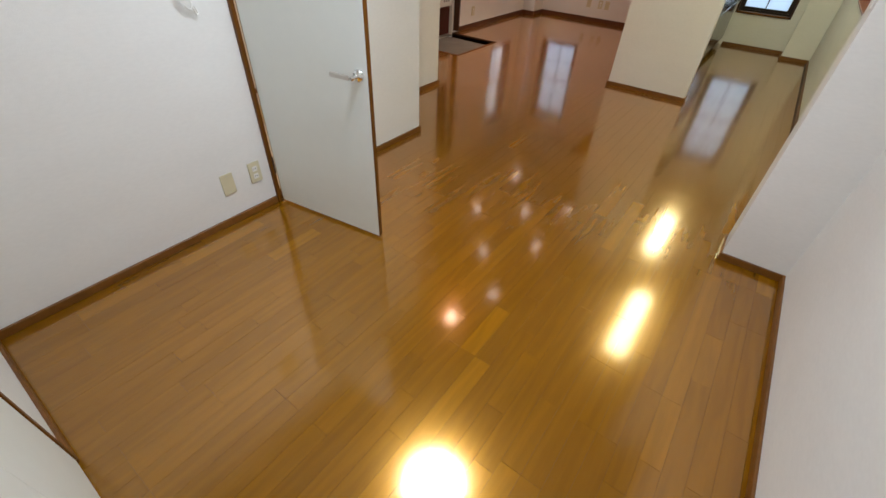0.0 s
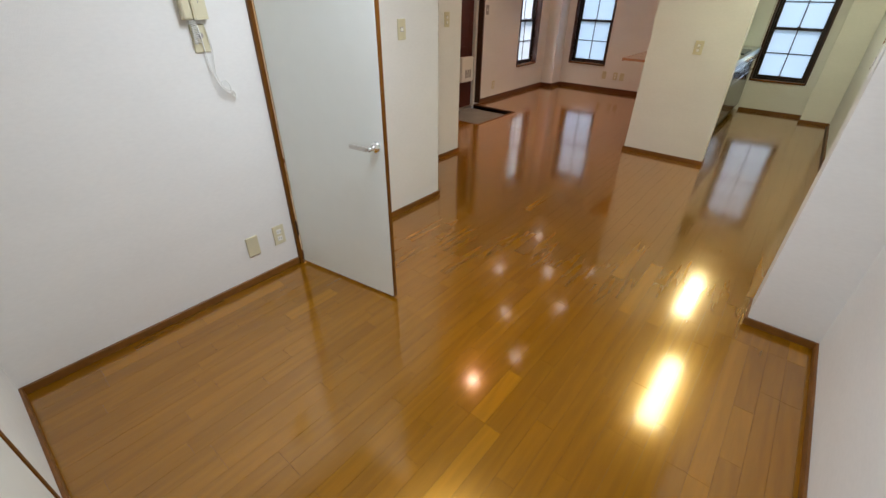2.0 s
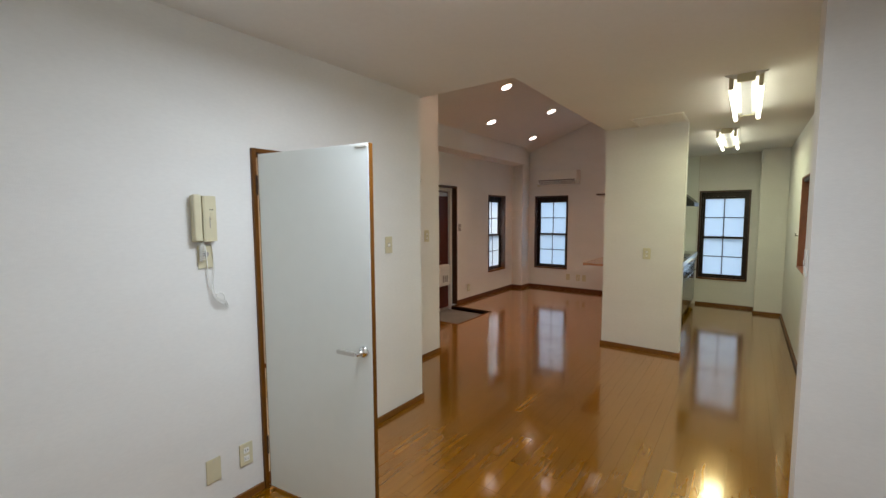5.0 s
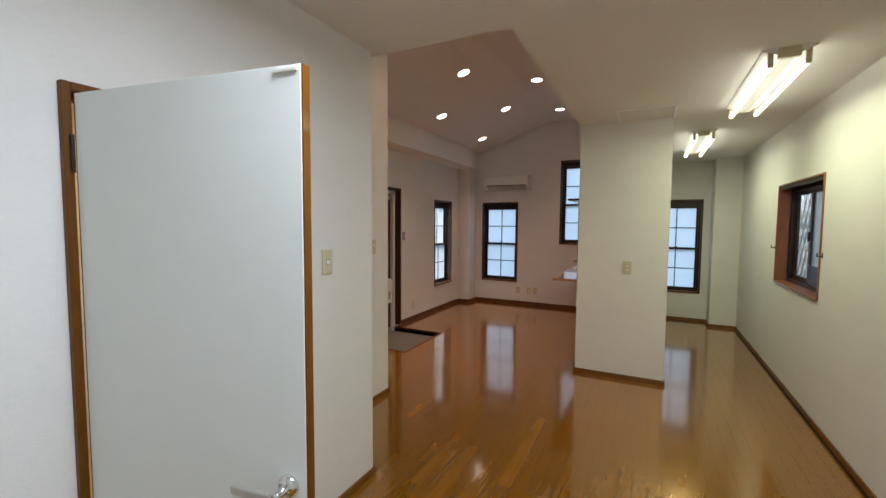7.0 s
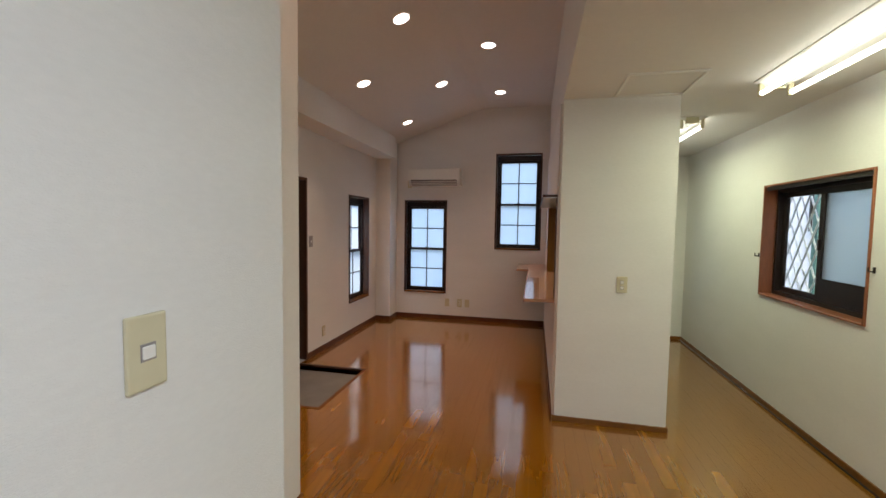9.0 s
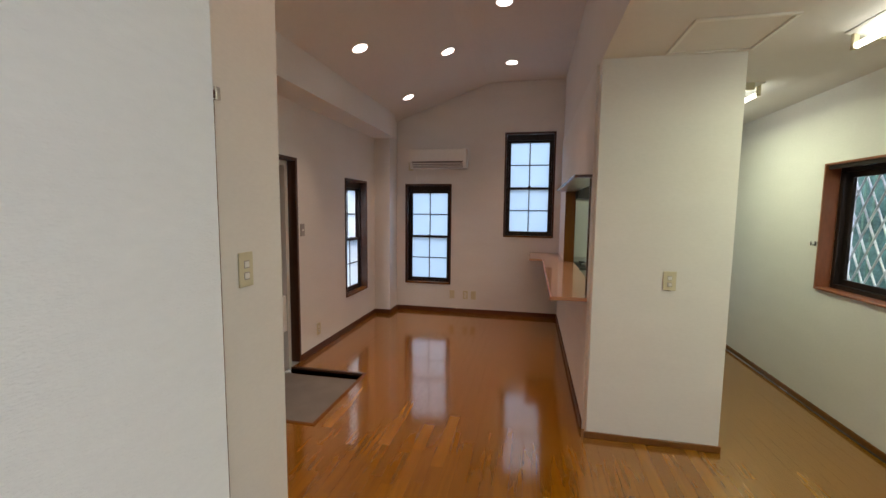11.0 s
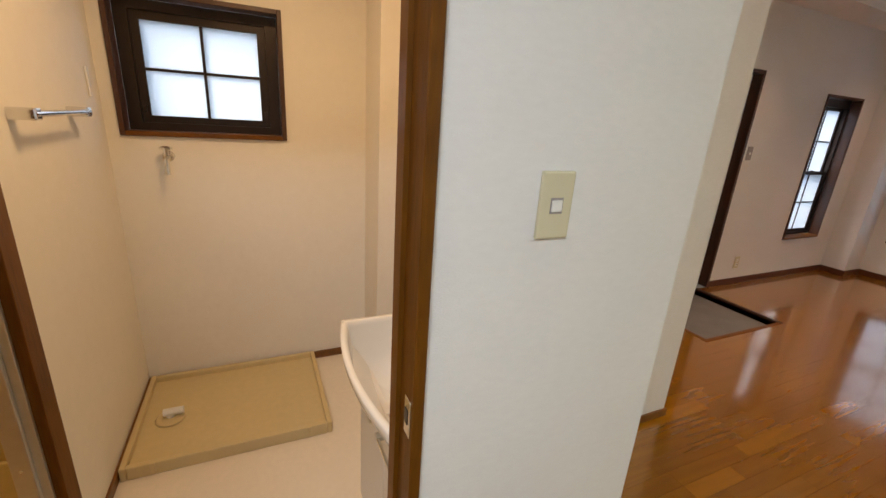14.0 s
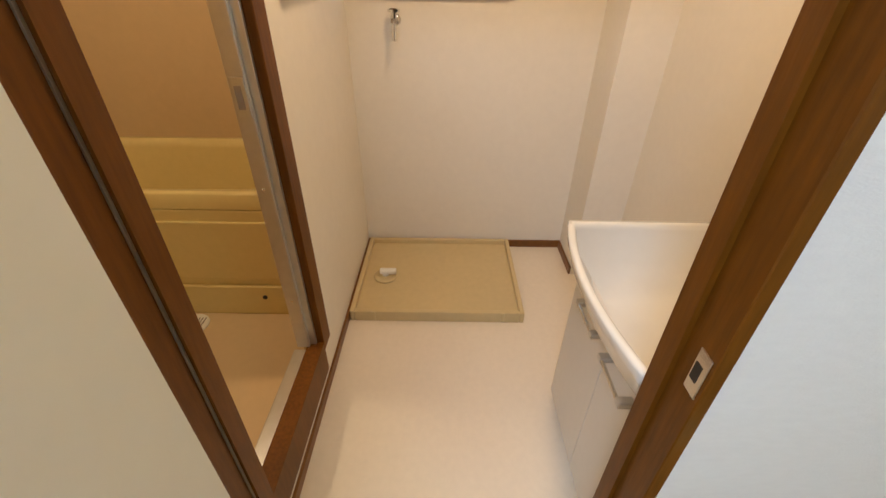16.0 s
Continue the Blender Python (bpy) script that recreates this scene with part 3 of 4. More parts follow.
# washroom door leaf, hinged at its near side and standing open into the lounge
OPEN = 81.5
leaf = thing("door_1", pose(0.028, 0.010, 0.0, 0, 0, 90 - OPEN), "white flush interior door standing open with brown edges", "door", kind="structure")
LW = 0.718
part("panel", solid(0.004, LW - 0.004, 0.0, 0.026, 0.016, 1.808, bevel=0.0015, seg=1), DOORWHITE, leaf)
part("edge", solid(0.0, 0.0035, 0.001, 0.025, 0.016, 1.808), WOOD, leaf)
part("edge", solid(LW - 0.0035, LW, 0.001, 0.025, 0.016, 1.808), WOOD, leaf)
for z in (0.20, 1.60):
    part("hinge", rod((-0.004, -0.004, z), (-0.004, -0.004, z + 0.10), 0.005), BRONZE, leaf)
lever(leaf, LW - 0.05, 0.0, 0.87, -1, -1)
lever(leaf, LW - 0.05, 0.026, 0.87, 1, -1)
part("catch", solid(LW - 0.07, LW - 0.01, -0.006, 0.0, 1.792, 1.802, bevel=0.002), PLASTICW, leaf)

# toilet door, closed
fr = door_frame("door_frame", pose(-0.584, 1.40, 0, 0, 0, 90), 0.645, 1.844, 0.10, "brown wooden door frame of the toilet")
part("door_stop", solid(0.628, 0.648, -0.030, -0.010, 1.81, 1.85, bevel=0.004), CHROME, fr)
leaf2 = thing("door_2", pose(-0.586, 1.428, 0.0, 0, 0, 90), "closed cream flush toilet door with lever and lock", "door", kind="structure")
part("panel", solid(0.0, 0.588, 0.0, 0.034, 0.014, 1.812, bevel=0.0015, seg=1), DOORWHITE, leaf2)
lever(leaf2, 0.535, 0.0, 0.84, -1, -1, lock=True)
part("catch", solid(0.47, 0.57, -0.008, 0.0, 1.79, 1.805, bevel=0.003), PLASTICW, leaf2)

# entrance door
fr = thing("door_frame", pose(ENT, 3.53, -0.055, 0, 0, 90), "dark brown wooden casing round the entrance door", "door frame", kind="structure")
EW, EH = 0.928, 2.004
for a, b in ((0, 0.03), (EW - 0.03, EW)):
    part("jamb", solid(a, b, -0.014, 0.075, 0.061 if a else 0.0, EH, bevel=0.003, seg=1), WOOD_DARK, fr)
part("head", solid(0.03, EW - 0.03, -0.014, 0.075, EH - 0.03, EH, bevel=0.003, seg=1), WOOD_DARK, fr)
for a, b in ((0.03, 0.075), (EW - 0.075, EW - 0.03)):
    part("steel_jamb", solid(a, b, 0.075, 0.155, 0, EH - 0.03), PLASTICW, fr, "pale grey steel door frame")
part("steel_head", solid(0.075, EW - 0.075, 0.075, 0.155, EH - 0.075, EH - 0.03), PLASTICW, fr)
part("steel_sill", solid(0.075, EW - 0.075, 0.075, 0.155, 0.0, 0.02), ALU, fr)
ent = thing("door_3", pose(ENT - 0.12, 3.607, -0.035, 0, 0, 90), "dark red steel entrance door, closed, with a white letter box", "door", kind="structure")
part("panel", solid(0, 0.774, 0, 0.03, 0.002, 1.908, bevel=0.002, seg=1), REDDOOR, ent)
for z0, z1 in ((0.12, 0.85), (0.98, 1.78)):
    part("moulding", solid(0.12, 0.65, -0.006, 0.0, z0, z1, bevel=0.004), REDDOOR, ent)
bx = part("letter_box", solid(0.42, 0.70, -0.09, 0.0, 0.38, 0.72, bevel=0.02, seg=3), PLASTICW, ent, "white plastic letter box")
for k in range(3):
    part("slot", solid(0.50 + 0.05 * k, 0.53 + 0.05 * k, -0.094, -0.089, 0.44, 0.55, bevel=0.002, seg=1), GREYPL, bx)
cl = part("door_closer", solid(0.45, 0.70, -0.045, 0.0, 1.82, 1.875, bevel=0.008), ALU, ent, "silver door closer")
part("closer_arm", rod((0.5, -0.03, 1.88), (0.72, -0.03, 1.90), 0.008), ALU, cl)
lever(ent, 0.06, 0.0, 0.98, -1, 1)

# closet on the south wall
clo = thing("closet", pose(0.77, SOUTH, 0, 0, 0, 0), "white closet doors with thin brown wooden casing", "closet", kind="structure")
part("casing", solid(0, 0.028, 0.0, 0.012, 0, 2.03, bevel=0.002, seg=1), WOOD, clo)
part("casing", solid(0.92, 0.948, 0.0, 0.012, 0, 2.03, bevel=0.002, seg=1), WOOD, clo)
part("casing", solid(0.028, 0.92, 0.0, 0.012, 2.00, 2.03, bevel=0.002, seg=1), WOOD, clo)
for a, b in ((0.030, 0.473), (0.476, 0.918)):
    part("door", solid(a, b, 0.001, 0.008, 0.02, 1.998, bevel=0.001, seg=1), DOORWHITE, clo)


# ---- fixed fittings ----
def wall_plate(name, m, label, category, w=0.070, h=0.120, kind="switch", material=PLASTIC, group=""):
    """A plate on a wall; local x across, z up, -y towards the room, origin at its middle."""
    t = thing(name, m, label, category, group)
    part("plate", solid(-w / 2, w / 2, -0.008, 0, -h / 2, h / 2, bevel=0.004, seg=2), material, t)
    if kind == "switch":
        part("surround", solid(-0.013, 0.013, -0.0095, -0.0075, -0.014, 0.014), GREYPL, t)
        part("rocker", solid(-0.011, 0.011, -0.012, -0.008, -0.011, 0.010, bevel=0.0015, seg=1), PLASTICW, t)
    if kind == "double":
        for z in (0.018, -0.022):
            part("surround", solid(-0.013, 0.013, -0.0095, -0.0075, z - 0.013, z + 0.013), GREYPL, t)
            part("rocker", solid(-0.011, 0.011, -0.012, -0.008, z - 0.010, z + 0.010, bevel=0.0015, seg=1), PLASTICW, t)
    if kind == "socket":
        for z in (0.022, -0.022):
            s = part("insert", solid(-0.015, 0.015, -0.0105, -0.0075, z - 0.015, z + 0.015, bevel=0.002, seg=1), PLASTICW, t)
            for x in (-0.006, 0.006):
                part("slot", solid(x - 0.0012, x + 0.0012, -0.0112, -0.0103, z - 0.005, z + 0.005), BLACK, s)
    for z in (-h / 2 + 0.012, h / 2 - 0.012):
        if kind == "blank":
            part("screw", rod((0, -0.0088, z), (0, -0.0076, z), 0.003, 8), ALU, t)
    return t


def on_west(x, y, z):
    return pose(x, y, z, 0, 0, 90)


wall_plate("light_switch", on_west(0, 0.995, 1.278), "ivory wall plate with one rocker switch beside the washroom door", "light switch")
wall_plate("blank_plate", on_west(0, -0.271, 0.238), "ivory blank wall plate low on the wall", "wall plate", kind="blank")
wall_plate("power_outlet", on_west(0, -0.106, 0.243), "ivory double power outlet low beside the door frame", "outlet", kind="socket")
wall_plate("light_switch", on_west(-0.584, 2.166, 1.274), "ivory wall plate with two switches beside the toilet door", "light switch", kind="double")
wall_plate("light_switch", on_west(ENT, 4.54, 1.276), "grey wall plate with a switch beside the entrance", "light switch", material=GREYPL)
wall_plate("power_outlet", on_west(ENT, 4.816, 0.226), "ivory power outlet low on the entrance wall", "outlet", kind="socket")
wall_plate("light_switch", pose(1.224, 3.67, 1.065), "ivory switch plate on the cream partition", "light switch", w=0.074, h=0.118, kind="double")
for x, k in ((-0.712, "blank"), (-0.515, "socket"), (-0.400, "blank")):
    wall_plate("power_outlet", pose(x, FAR, 0.262), "ivory outlet plate low on the end wall", "outlet", kind=k, group="outlets on the end wall")
wall_plate("light_switch", pose(2.30, 1.275, 1.27, 0, 0, -90), "white switch plate on the side of the pillar", "light switch", material=PLASTICW)

# door phone with its dangling cable
ph = thing("door_phone", on_west(0, -0.262, 1.48), "cream wall intercom handset with a loose cable beneath", "intercom")
part("base", solid(-0.050, 0.056, -0.014, 0, -0.108, 0.108, bevel=0.004), PLASTIC, ph)
bd = part("body", prism([(-0.012, -0.014), (0.054, -0.014), (0.050, -0.036), (-0.004, -0.046), (-0.012, -0.042)], -0.106, 0.106), PLASTIC, ph, "cream sloped intercom body")
part("speaker_slot", solid(0.016, 0.018, -0.0445, -0.040, -0.045, 0.010), GREYPL, bd)
part("button", solid(0.019, 0.034, -0.0435, -0.036, -0.004, 0.030, bevel=0.002), PLASTIC, bd)
for x in (0.018, 0.030):
    part("indicator", solid(x, x + 0.005, -0.0425, -0.036, 0.040, 0.045), BLACK, bd)
hs = part("handset", solid(-0.054, -0.019, -0.052, -0.022, -0.104, 0.112, bevel=0.009, seg=3), PLASTIC, ph, "cream handset")
for z0, z1 in ((0.062, 0.108), (-0.102, -0.056)):
    part("ear_piece", solid(-0.053, -0.017, -0.030, -0.0145, z0, z1, bevel=0.005), PLASTIC, hs)
jb = thing("cable_plate", on_west(0, -0.258, 1.30), "ivory cable outlet plate under the intercom", "wall plate")
part("plate", solid(-0.034, 0.034, -0.009, 0, -0.055, 0.055, bevel=0.004), PLASTIC, jb)
part("grommet", turned([(0.013, 0), (0.013, 0.006), (0.006, 0.008), (0.006, 0.010)], 18), GREYPL, jb).matrix_local = pose(0, -0.009, 0.012, 90)


def cable(name, pts, r, material, label, category):
    cu = bpy.data.curves.new(name, "CURVE")
    cu.dimensions, cu.bevel_depth, cu.bevel_resolution = "3D", r, 2
    sp = cu.splines.new("BEZIER")
    sp.bezier_points.add(len(pts) - 1)
    for b, p in zip(sp.bezier_points, pts):
        b.co, b.handle_left_type, b.handle_right_type = p, "AUTO", "AUTO"
    me = bpy.data.meshes.new_from_object(bpy.data.objects.new("curve", cu))
    me.materials.clear()
    me.materials.append(material)
    return tagged(new(name, me), label, category)


cable("intercom_cable", [(0.012, -0.262, 1.37), (0.025, -0.262, 1.32), (0.016, -0.255, 1.25), (0.02, -0.245, 1.15), (0.035, -0.225, 1.09), (0.03, -0.195, 1.07), (0.025, -0.20, 1.12), (0.03, -0.225, 1.11), (0.03, -0.19, 1.075), (0.02, -0.168, 1.045), (0.02, -0.175, 1.075)], 0.0028, PLASTICW, "loose white cable hanging from the intercom", "cable")
cable("intercom_cable", [(0.02, -0.235, 1.375), (0.018, -0.222, 1.25), (0.02, -0.232, 1.14), (0.024, -0.215, 1.10), (0.022, -0.19, 1.085), (0.02, -0.18, 1.05)], 0.0022, PLASTICW, "thin white cord hanging from the intercom", "cable")

cable("coiled_cord", [(0.022 + 0.009 * math.cos(k * 1.6), -0.278 + 0.011 * math.sin(k * 1.6), 1.372 - 0.0021 * k) for k in range(44)], 0.0022, PLASTICW, "coiled white handset cord over the cable plate", "cord")

# ceiling lamps
rl = thing("ceiling_lamp", pose(1.27, 0.02, CEIL), "round white fluorescent ceiling lamp, lit", "ceiling lamp")
part("base", turned([(0.20, -0.03), (0.235, -0.025), (0.235, 0.0)], 48), PLASTICW, rl, smooth=True)
part("diffuser", turned([(0.02, -0.108), (0.12, -0.104), (0.20, -0.088), (0.245, -0.060), (0.25, -0.035), (0.236, -0.028)], 48), ROUNDLIGHT, rl, "glowing milky diffuser", True)


def tube_lamp(m, label):
    t = thing("fluorescent_lamp", m, label, "ceiling lamp", "kitchen ceiling lamps")
    part("body", prism([(-0.035, 0.0), (0.035, 0.0), (0.028, -0.045), (-0.028, -0.045)], -0.62, 0.62, "y"), PLASTICW, t)
    part("reflector", prism([(-0.115, 0.0), (-0.035, 0.0), (-0.028, -0.04), (-0.031, -0.043), (-0.117, -0.006)], -0.62, 0.62, "y"), PLASTICW, t)
    part("reflector", prism([(0.115, 0.0), (0.117, -0.006), (0.031, -0.043), (0.028, -0.04), (0.035, 0.0)], -0.62, 0.62, "y"), PLASTICW, t)
    for x in (-0.08, 0.08):
        part("tube", rod((x, -0.585, -0.078), (x, 0.585, -0.078), 0.0155, 16), TUBELIGHT, t, "glowing fluorescent tube", True)
        for y in (-0.605, 0.605):
            part("socket", solid(x - 0.013, x + 0.013, y - 0.011, y + 0.011, -0.094, -0.005, bevel=0.004), PLASTIC, t)
    for y in (-0.605, 0.605):
        part("end_cap", solid(-0.05, 0.05, y - 0.016, y + 0.016, -0.052, 0.0, bevel=0.004), PLASTIC, t)
    return t


tube_lamp(pose(2.03, 2.87, CEIL), "twin-tube fluorescent batten on the kitchen ceiling, lit")
tube_lamp(pose(1.85, 4.95, CEIL), "twin-tube fluorescent batten deeper in the kitchen, lit")
dl = None
for _x, _y in DOWNLIGHTS:
    tilt = 0 if _x > KINK_X else -math.degrees(math.atan(SLOPE))
    m = pose(_x, _y, roof_z(_x), 0, tilt, 0)
    if dl is None:
        dl = thing("downlight", m, "round recessed ceiling downlight, lit", "downlight", "living room downlights")
        part("trim_ring", turned([(0.066, -0.004), (0.072, -0.005), (0.075, -0.002), (0.075, 0.002)], 32), PLASTICW, dl, smooth=True)
        part("lens", turned([(0.060, -0.0075), (0.064, -0.006), (0.064, 0.0)], 32), DOWNGLOW, dl, "glowing lens", True)
    else:
        copy_thing(dl, m)

ht = thing("ceiling_hatch", pose(1.343, 3.415, CEIL), "white framed access hatch in the kitchen ceiling", "ceiling hatch", kind="structure")
for a, b, c, d in ((-0.225, 0.225, -0.225, -0.205), (-0.225, 0.225, 0.205, 0.225), (-0.225, -0.205, -0.205, 0.205), (0.205, 0.225, -0.205, 0.205)):
    part("frame", solid(a, b, c, d, -0.012, 0.0, bevel=0.002, seg=1), PLASTICW, ht)
part("panel", solid(-0.203, 0.203, -0.203, 0.203, -0.004, 0.0), CEILPAPER, ht)

# air conditioner
ac = thing("air_conditioner", pose(-0.905, FAR, 2.06), "white wall-mounted split air conditioner above the window", "air conditioner")
part("body", prism([(0.0, 0.0), (0.0, 0.255), (-0.18, 0.255), (-0.21, 0.235), (-0.215, 0.075), (-0.17, 0.0)], -0.395, 0.395, "x"), PLASTICW, ac)
part("front_panel", solid(-0.393, 0.393, -0.223, -0.2155, 0.085, 0.242, bevel=0.003), PLASTICW, ac)
# Grey colour paints the shade in the white unit's outlet.
part("outlet", prism([(-0.216, 0.076), (-0.218, 0.066), (-0.176, 0.000), (-0.168, 0.000), (-0.172, 0.004), (-0.212, 0.070)], -0.35, 0.35, "x"), GREYPL, ac, "air outlet, coloured grey for its shade")
for z0, y0 in ((0.050, -0.2145), (0.028, -0.2005), (0.008, -0.1875)):
    part("louvre", prism([(y0, z0), (y0 - 0.008, z0 + 0.003), (y0 - 0.008, z0 + 0.006), (y0, z0 + 0.009)], -0.345, 0.345, "x"), PLASTICW, ac)
part("vent_slot", prism([(-0.216, 0.084), (-0.2175, 0.082), (-0.2175, 0.078), (-0.216, 0.076)], -0.36, 0.36, "x"), BLACK, ac)
wall_plate("power_outlet", pose(-1.335, FAR, 2.10), "ivory outlet plate beside the air conditioner", "outlet", kind="socket")
cable("power_cord", [(-1.335, 6.738, 2.08), (-1.28, 6.735, 2.03), (-1.25, 6.735, 1.95), (-1.262, 6.74, 1.88)], 0.003, PLASTICW, "", "")
_cord = scene.objects["power_cord"]
_cord.parent = ac
_cord.matrix_parent_inverse = ac.matrix_basis.inverted()

# serving hatch: counter, shelf and lining
ct = thing("serving_counter", pose(0, 0, 0), "glossy reddish-brown wooden serving counter, L-shaped", "counter")
part("board", prism([(0.532, 3.757), (0.760, 3.757), (0.760, 3.802), (0.86, 3.802), (0.86, 5.778), (0.760, 5.778), (0.760, FAR - 0.001), (0.374, FAR - 0.001), (0.374, 5.954), (0.520, 5.954)], 0.888, 0.912), COUNTERWOOD, ct)
part("lip", solid(0.522, 0.532, 3.757, 5.95, 0.882, 0.913, bevel=0.003), REDWOOD, ct)
hf = thing("hatch_frame", pose(0, 0, 0), "brown wooden lining of the serving hatch with a shelf", "frame", kind="structure")
# Near jamb and shelf take a darker brown than the far jamb.
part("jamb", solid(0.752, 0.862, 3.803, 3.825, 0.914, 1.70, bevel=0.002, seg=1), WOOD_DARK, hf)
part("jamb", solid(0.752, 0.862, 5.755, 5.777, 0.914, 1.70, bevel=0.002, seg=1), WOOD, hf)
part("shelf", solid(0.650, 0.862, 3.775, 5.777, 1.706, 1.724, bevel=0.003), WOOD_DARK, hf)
part("underside", solid(0.656, 0.86, 3.80, 5.75, 1.701, 1.7055), STEEL, hf, "grey metal underside")

# ---- kitchen ----
KX0, KX1 = 0.853, 1.42
for k, (y0, y1, doors) in enumerate(((3.775, 4.67, 2), (4.672, 5.25, 1), (5.252, 5.86, 1), (5.862, 6.74, 2))):
    cb = thing("kitchen_cabinet", pose(KX0, y0, 0), "dark laminate kitchen base cabinet under the steel worktop", "cabinet", "kitchen base cabinets")
    w = y1 - y0
    part("body", solid(0, 0.535, 0, w, 0.08, 0.82), KITDOOR, cb)
    part("plinth", solid(0.02, 0.49, 0.001, w - 0.001, 0.0, 0.079), BLACK, cb)
    for d in range(doors):
        a, b = w * d / doors + 0.003, w * (d + 1) / doors - 0.003
        f = part("door", solid(0.536, 0.556, a, b, 0.09, 0.66, bevel=0.003), KITDOOR, cb)
        part("handle", rod((0.585, a + 0.05, 0.60), (0.585, b - 0.05, 0.60), 0.006), CHROME, f)
        f = part("drawer", solid(0.536, 0.556, a, b, 0.67, 0.815, bevel=0.003), KITDOOR, cb)
        part("handle", rod((0.585, a + 0.05, 0.75), (0.585, b - 0.05, 0.75), 0.006), CHROME, f)
wt = thing("worktop", pose(0, 0, 0), "stainless steel kitchen worktop with a sink", "worktop")
part("top", wall("y", 3.775, 6.74, KX0, 1.425, 0.822, 0.862), STEEL, wt)
part("front_lip", solid(1.4255, 1.438, 3.775, 6.74, 0.80, 0.866, bevel=0.004), STEEL, wt)
part("sink", turned([(0.10, 0.863), (0.19, 0.8635), (0.205, 0.867), (0.21, 0.863)], 32), STEEL, wt).matrix_local = pose(1.15, 4.35, 0)
fc = thing("faucet", pose(0.95, 4.35, 0.862), "chrome kitchen faucet behind the sink", "faucet")
part("post", rod((0, 0, 0), (0, 0, 0.16), 0.018), CHROME, fc)
part("spout", rod((0, 0, 0.15), (0.22, 0, 0.19), 0.011), CHROME, fc)
part("lever", solid(-0.01, 0.10, -0.01, 0.01, 0.165, 0.18, bevel=0.004), CHROME, fc)
st = thing("gas_stove", pose(1.15, 5.80, 0.862), "black built-in gas stove with iron grates and chrome knobs", "stove")
part("top", solid(-0.25, 0.25, -0.30, 0.30, 0.0, 0.018, bevel=0.005), BLACK, st)
for x, y in ((0.05, -0.15), (0.05, 0.15), (-0.14, 0.0)):
    part("burner", turned([(0.05, 0.018), (0.05, 0.03), (0.03, 0.036), (0.028, 0.037)], 20), STEEL, st).matrix_local = pose(x, y, 0)
    g = bmesh.new()
    for k in range(5):
        a = 2 * math.pi * k / 5
        rod((x + 0.03 * math.cos(a), y + 0.03 * math.sin(a), 0.05), (x + 0.095 * math.cos(a), y + 0.095 * math.sin(a), 0.05), 0.005, 6, bm=g)
        rod((x + 0.095 * math.cos(a), y + 0.095 * math.sin(a), 0.018), (x + 0.095 * math.cos(a), y + 0.095 * math.sin(a), 0.052), 0.005, 6, bm=g)
    part("grate", g, BLACK, st)
for y in (-0.2, 0.0, 0.2):
    part("knob", rod((0.272, y, -0.06), (0.31, y, -0.06), 0.02, 16, 0.017), CHROME, st)
hd = thing("range_hood", pose(KX0 + 0.004, 5.80, 1.62), "black sloping kitchen range hood above the stove", "range hood")
part("canopy", prism([(0.0, 0.0), (0.62, -0.03), (0.62, 0.02), (0.14, 0.46), (0.0, 0.46)], -0.33, 0.33, "y"), BLACK, hd)
part("duct", solid(0.0, 0.28, -0.18, 0.18, 0.461, 0.78), BLACK, hd)
part("filter", solid(0.08, 0.30, -0.25, 0.25, -0.020, -0.016, bevel=0.001, seg=1), ALU, hd)
structure("wall_panel", solid(0.853, 1.41, FAR - 0.006, FAR, 0.87, CEIL, bevel=0.001, seg=1), DOORWHITE, "glossy white kitchen splash panel", "wall panel")
structure("wall_panel", solid(1.41, 1.418, FAR - 0.009, FAR, 0.87, CEIL), ALU, "thin aluminium edge of the splash panel", "trim")
for y in (4.62, 3.345):
    hk = thing("tieback_hook", pose(KIT_E, y, 1.255), "small brown curtain tieback hook beside the window", "hook", "curtain hooks")
    part("plate", solid(-0.005, 0, -0.010, 0.010, -0.018, 0.018, bevel=0.002, seg=1), BRONZE, hk)
    part("arm", rod((-0.005, 0, -0.008), (-0.032, 0, -0.008), 0.004, 8), BRONZE, hk)
    part("tip", rod((-0.032, 0, -0.012), (-0.032, 0, 0.018), 0.004, 8), BRONZE, hk)

# ---- washroom ----
pan = thing("washing_machine_pan", pose(-1.667, -0.036, 0.0), "beige plastic washing machine drain pan on the floor", "drain pan")
PW, PD = 0.636, 0.80
_b = bmesh.new()
box(_b, 0.012, PW - 0.012, 0.012, PD - 0.012, 0.004, 0.030)
part("tray", _b, PANBEIGE, pan)
for d in ((0, PW, 0, 0.022), (0, PW, PD - 0.022, PD), (0, 0.022, 0.022, PD - 0.022), (PW - 0.022, PW, 0.022, PD - 0.022)):
    part("rim", solid(d[0], d[1], d[2], d[3], 0.0, 0.058, bevel=0.006), PANBEIGE, pan)
for y in (0.11, PD - 0.10):
    part("clip", solid(PW - 0.002, PW + 0.006, y - 0.008, y + 0.008, 0.010, 0.060, bevel=0.002, seg=1), PANBEIGE, pan)
dr = part("drain", turned([(0.058, 0.030), (0.060, 0.036), (0.050, 0.040), (0.036, 0.036), (0.032, 0.041), (0.020, 0.042)], 32), PANBEIGE, pan, "beige drain cover", True)
dr.matrix_local = pose(0.34, 0.128, 0)
part("elbow", rod((0.0, 0.0, 0.035), (0.0, 0.0, 0.066), 0.016, 16), PLASTICW, dr)
part("elbow", rod((0.0, -0.025, 0.066), (0.0, 0.055, 0.066), 0.017, 16), PLASTICW, dr)

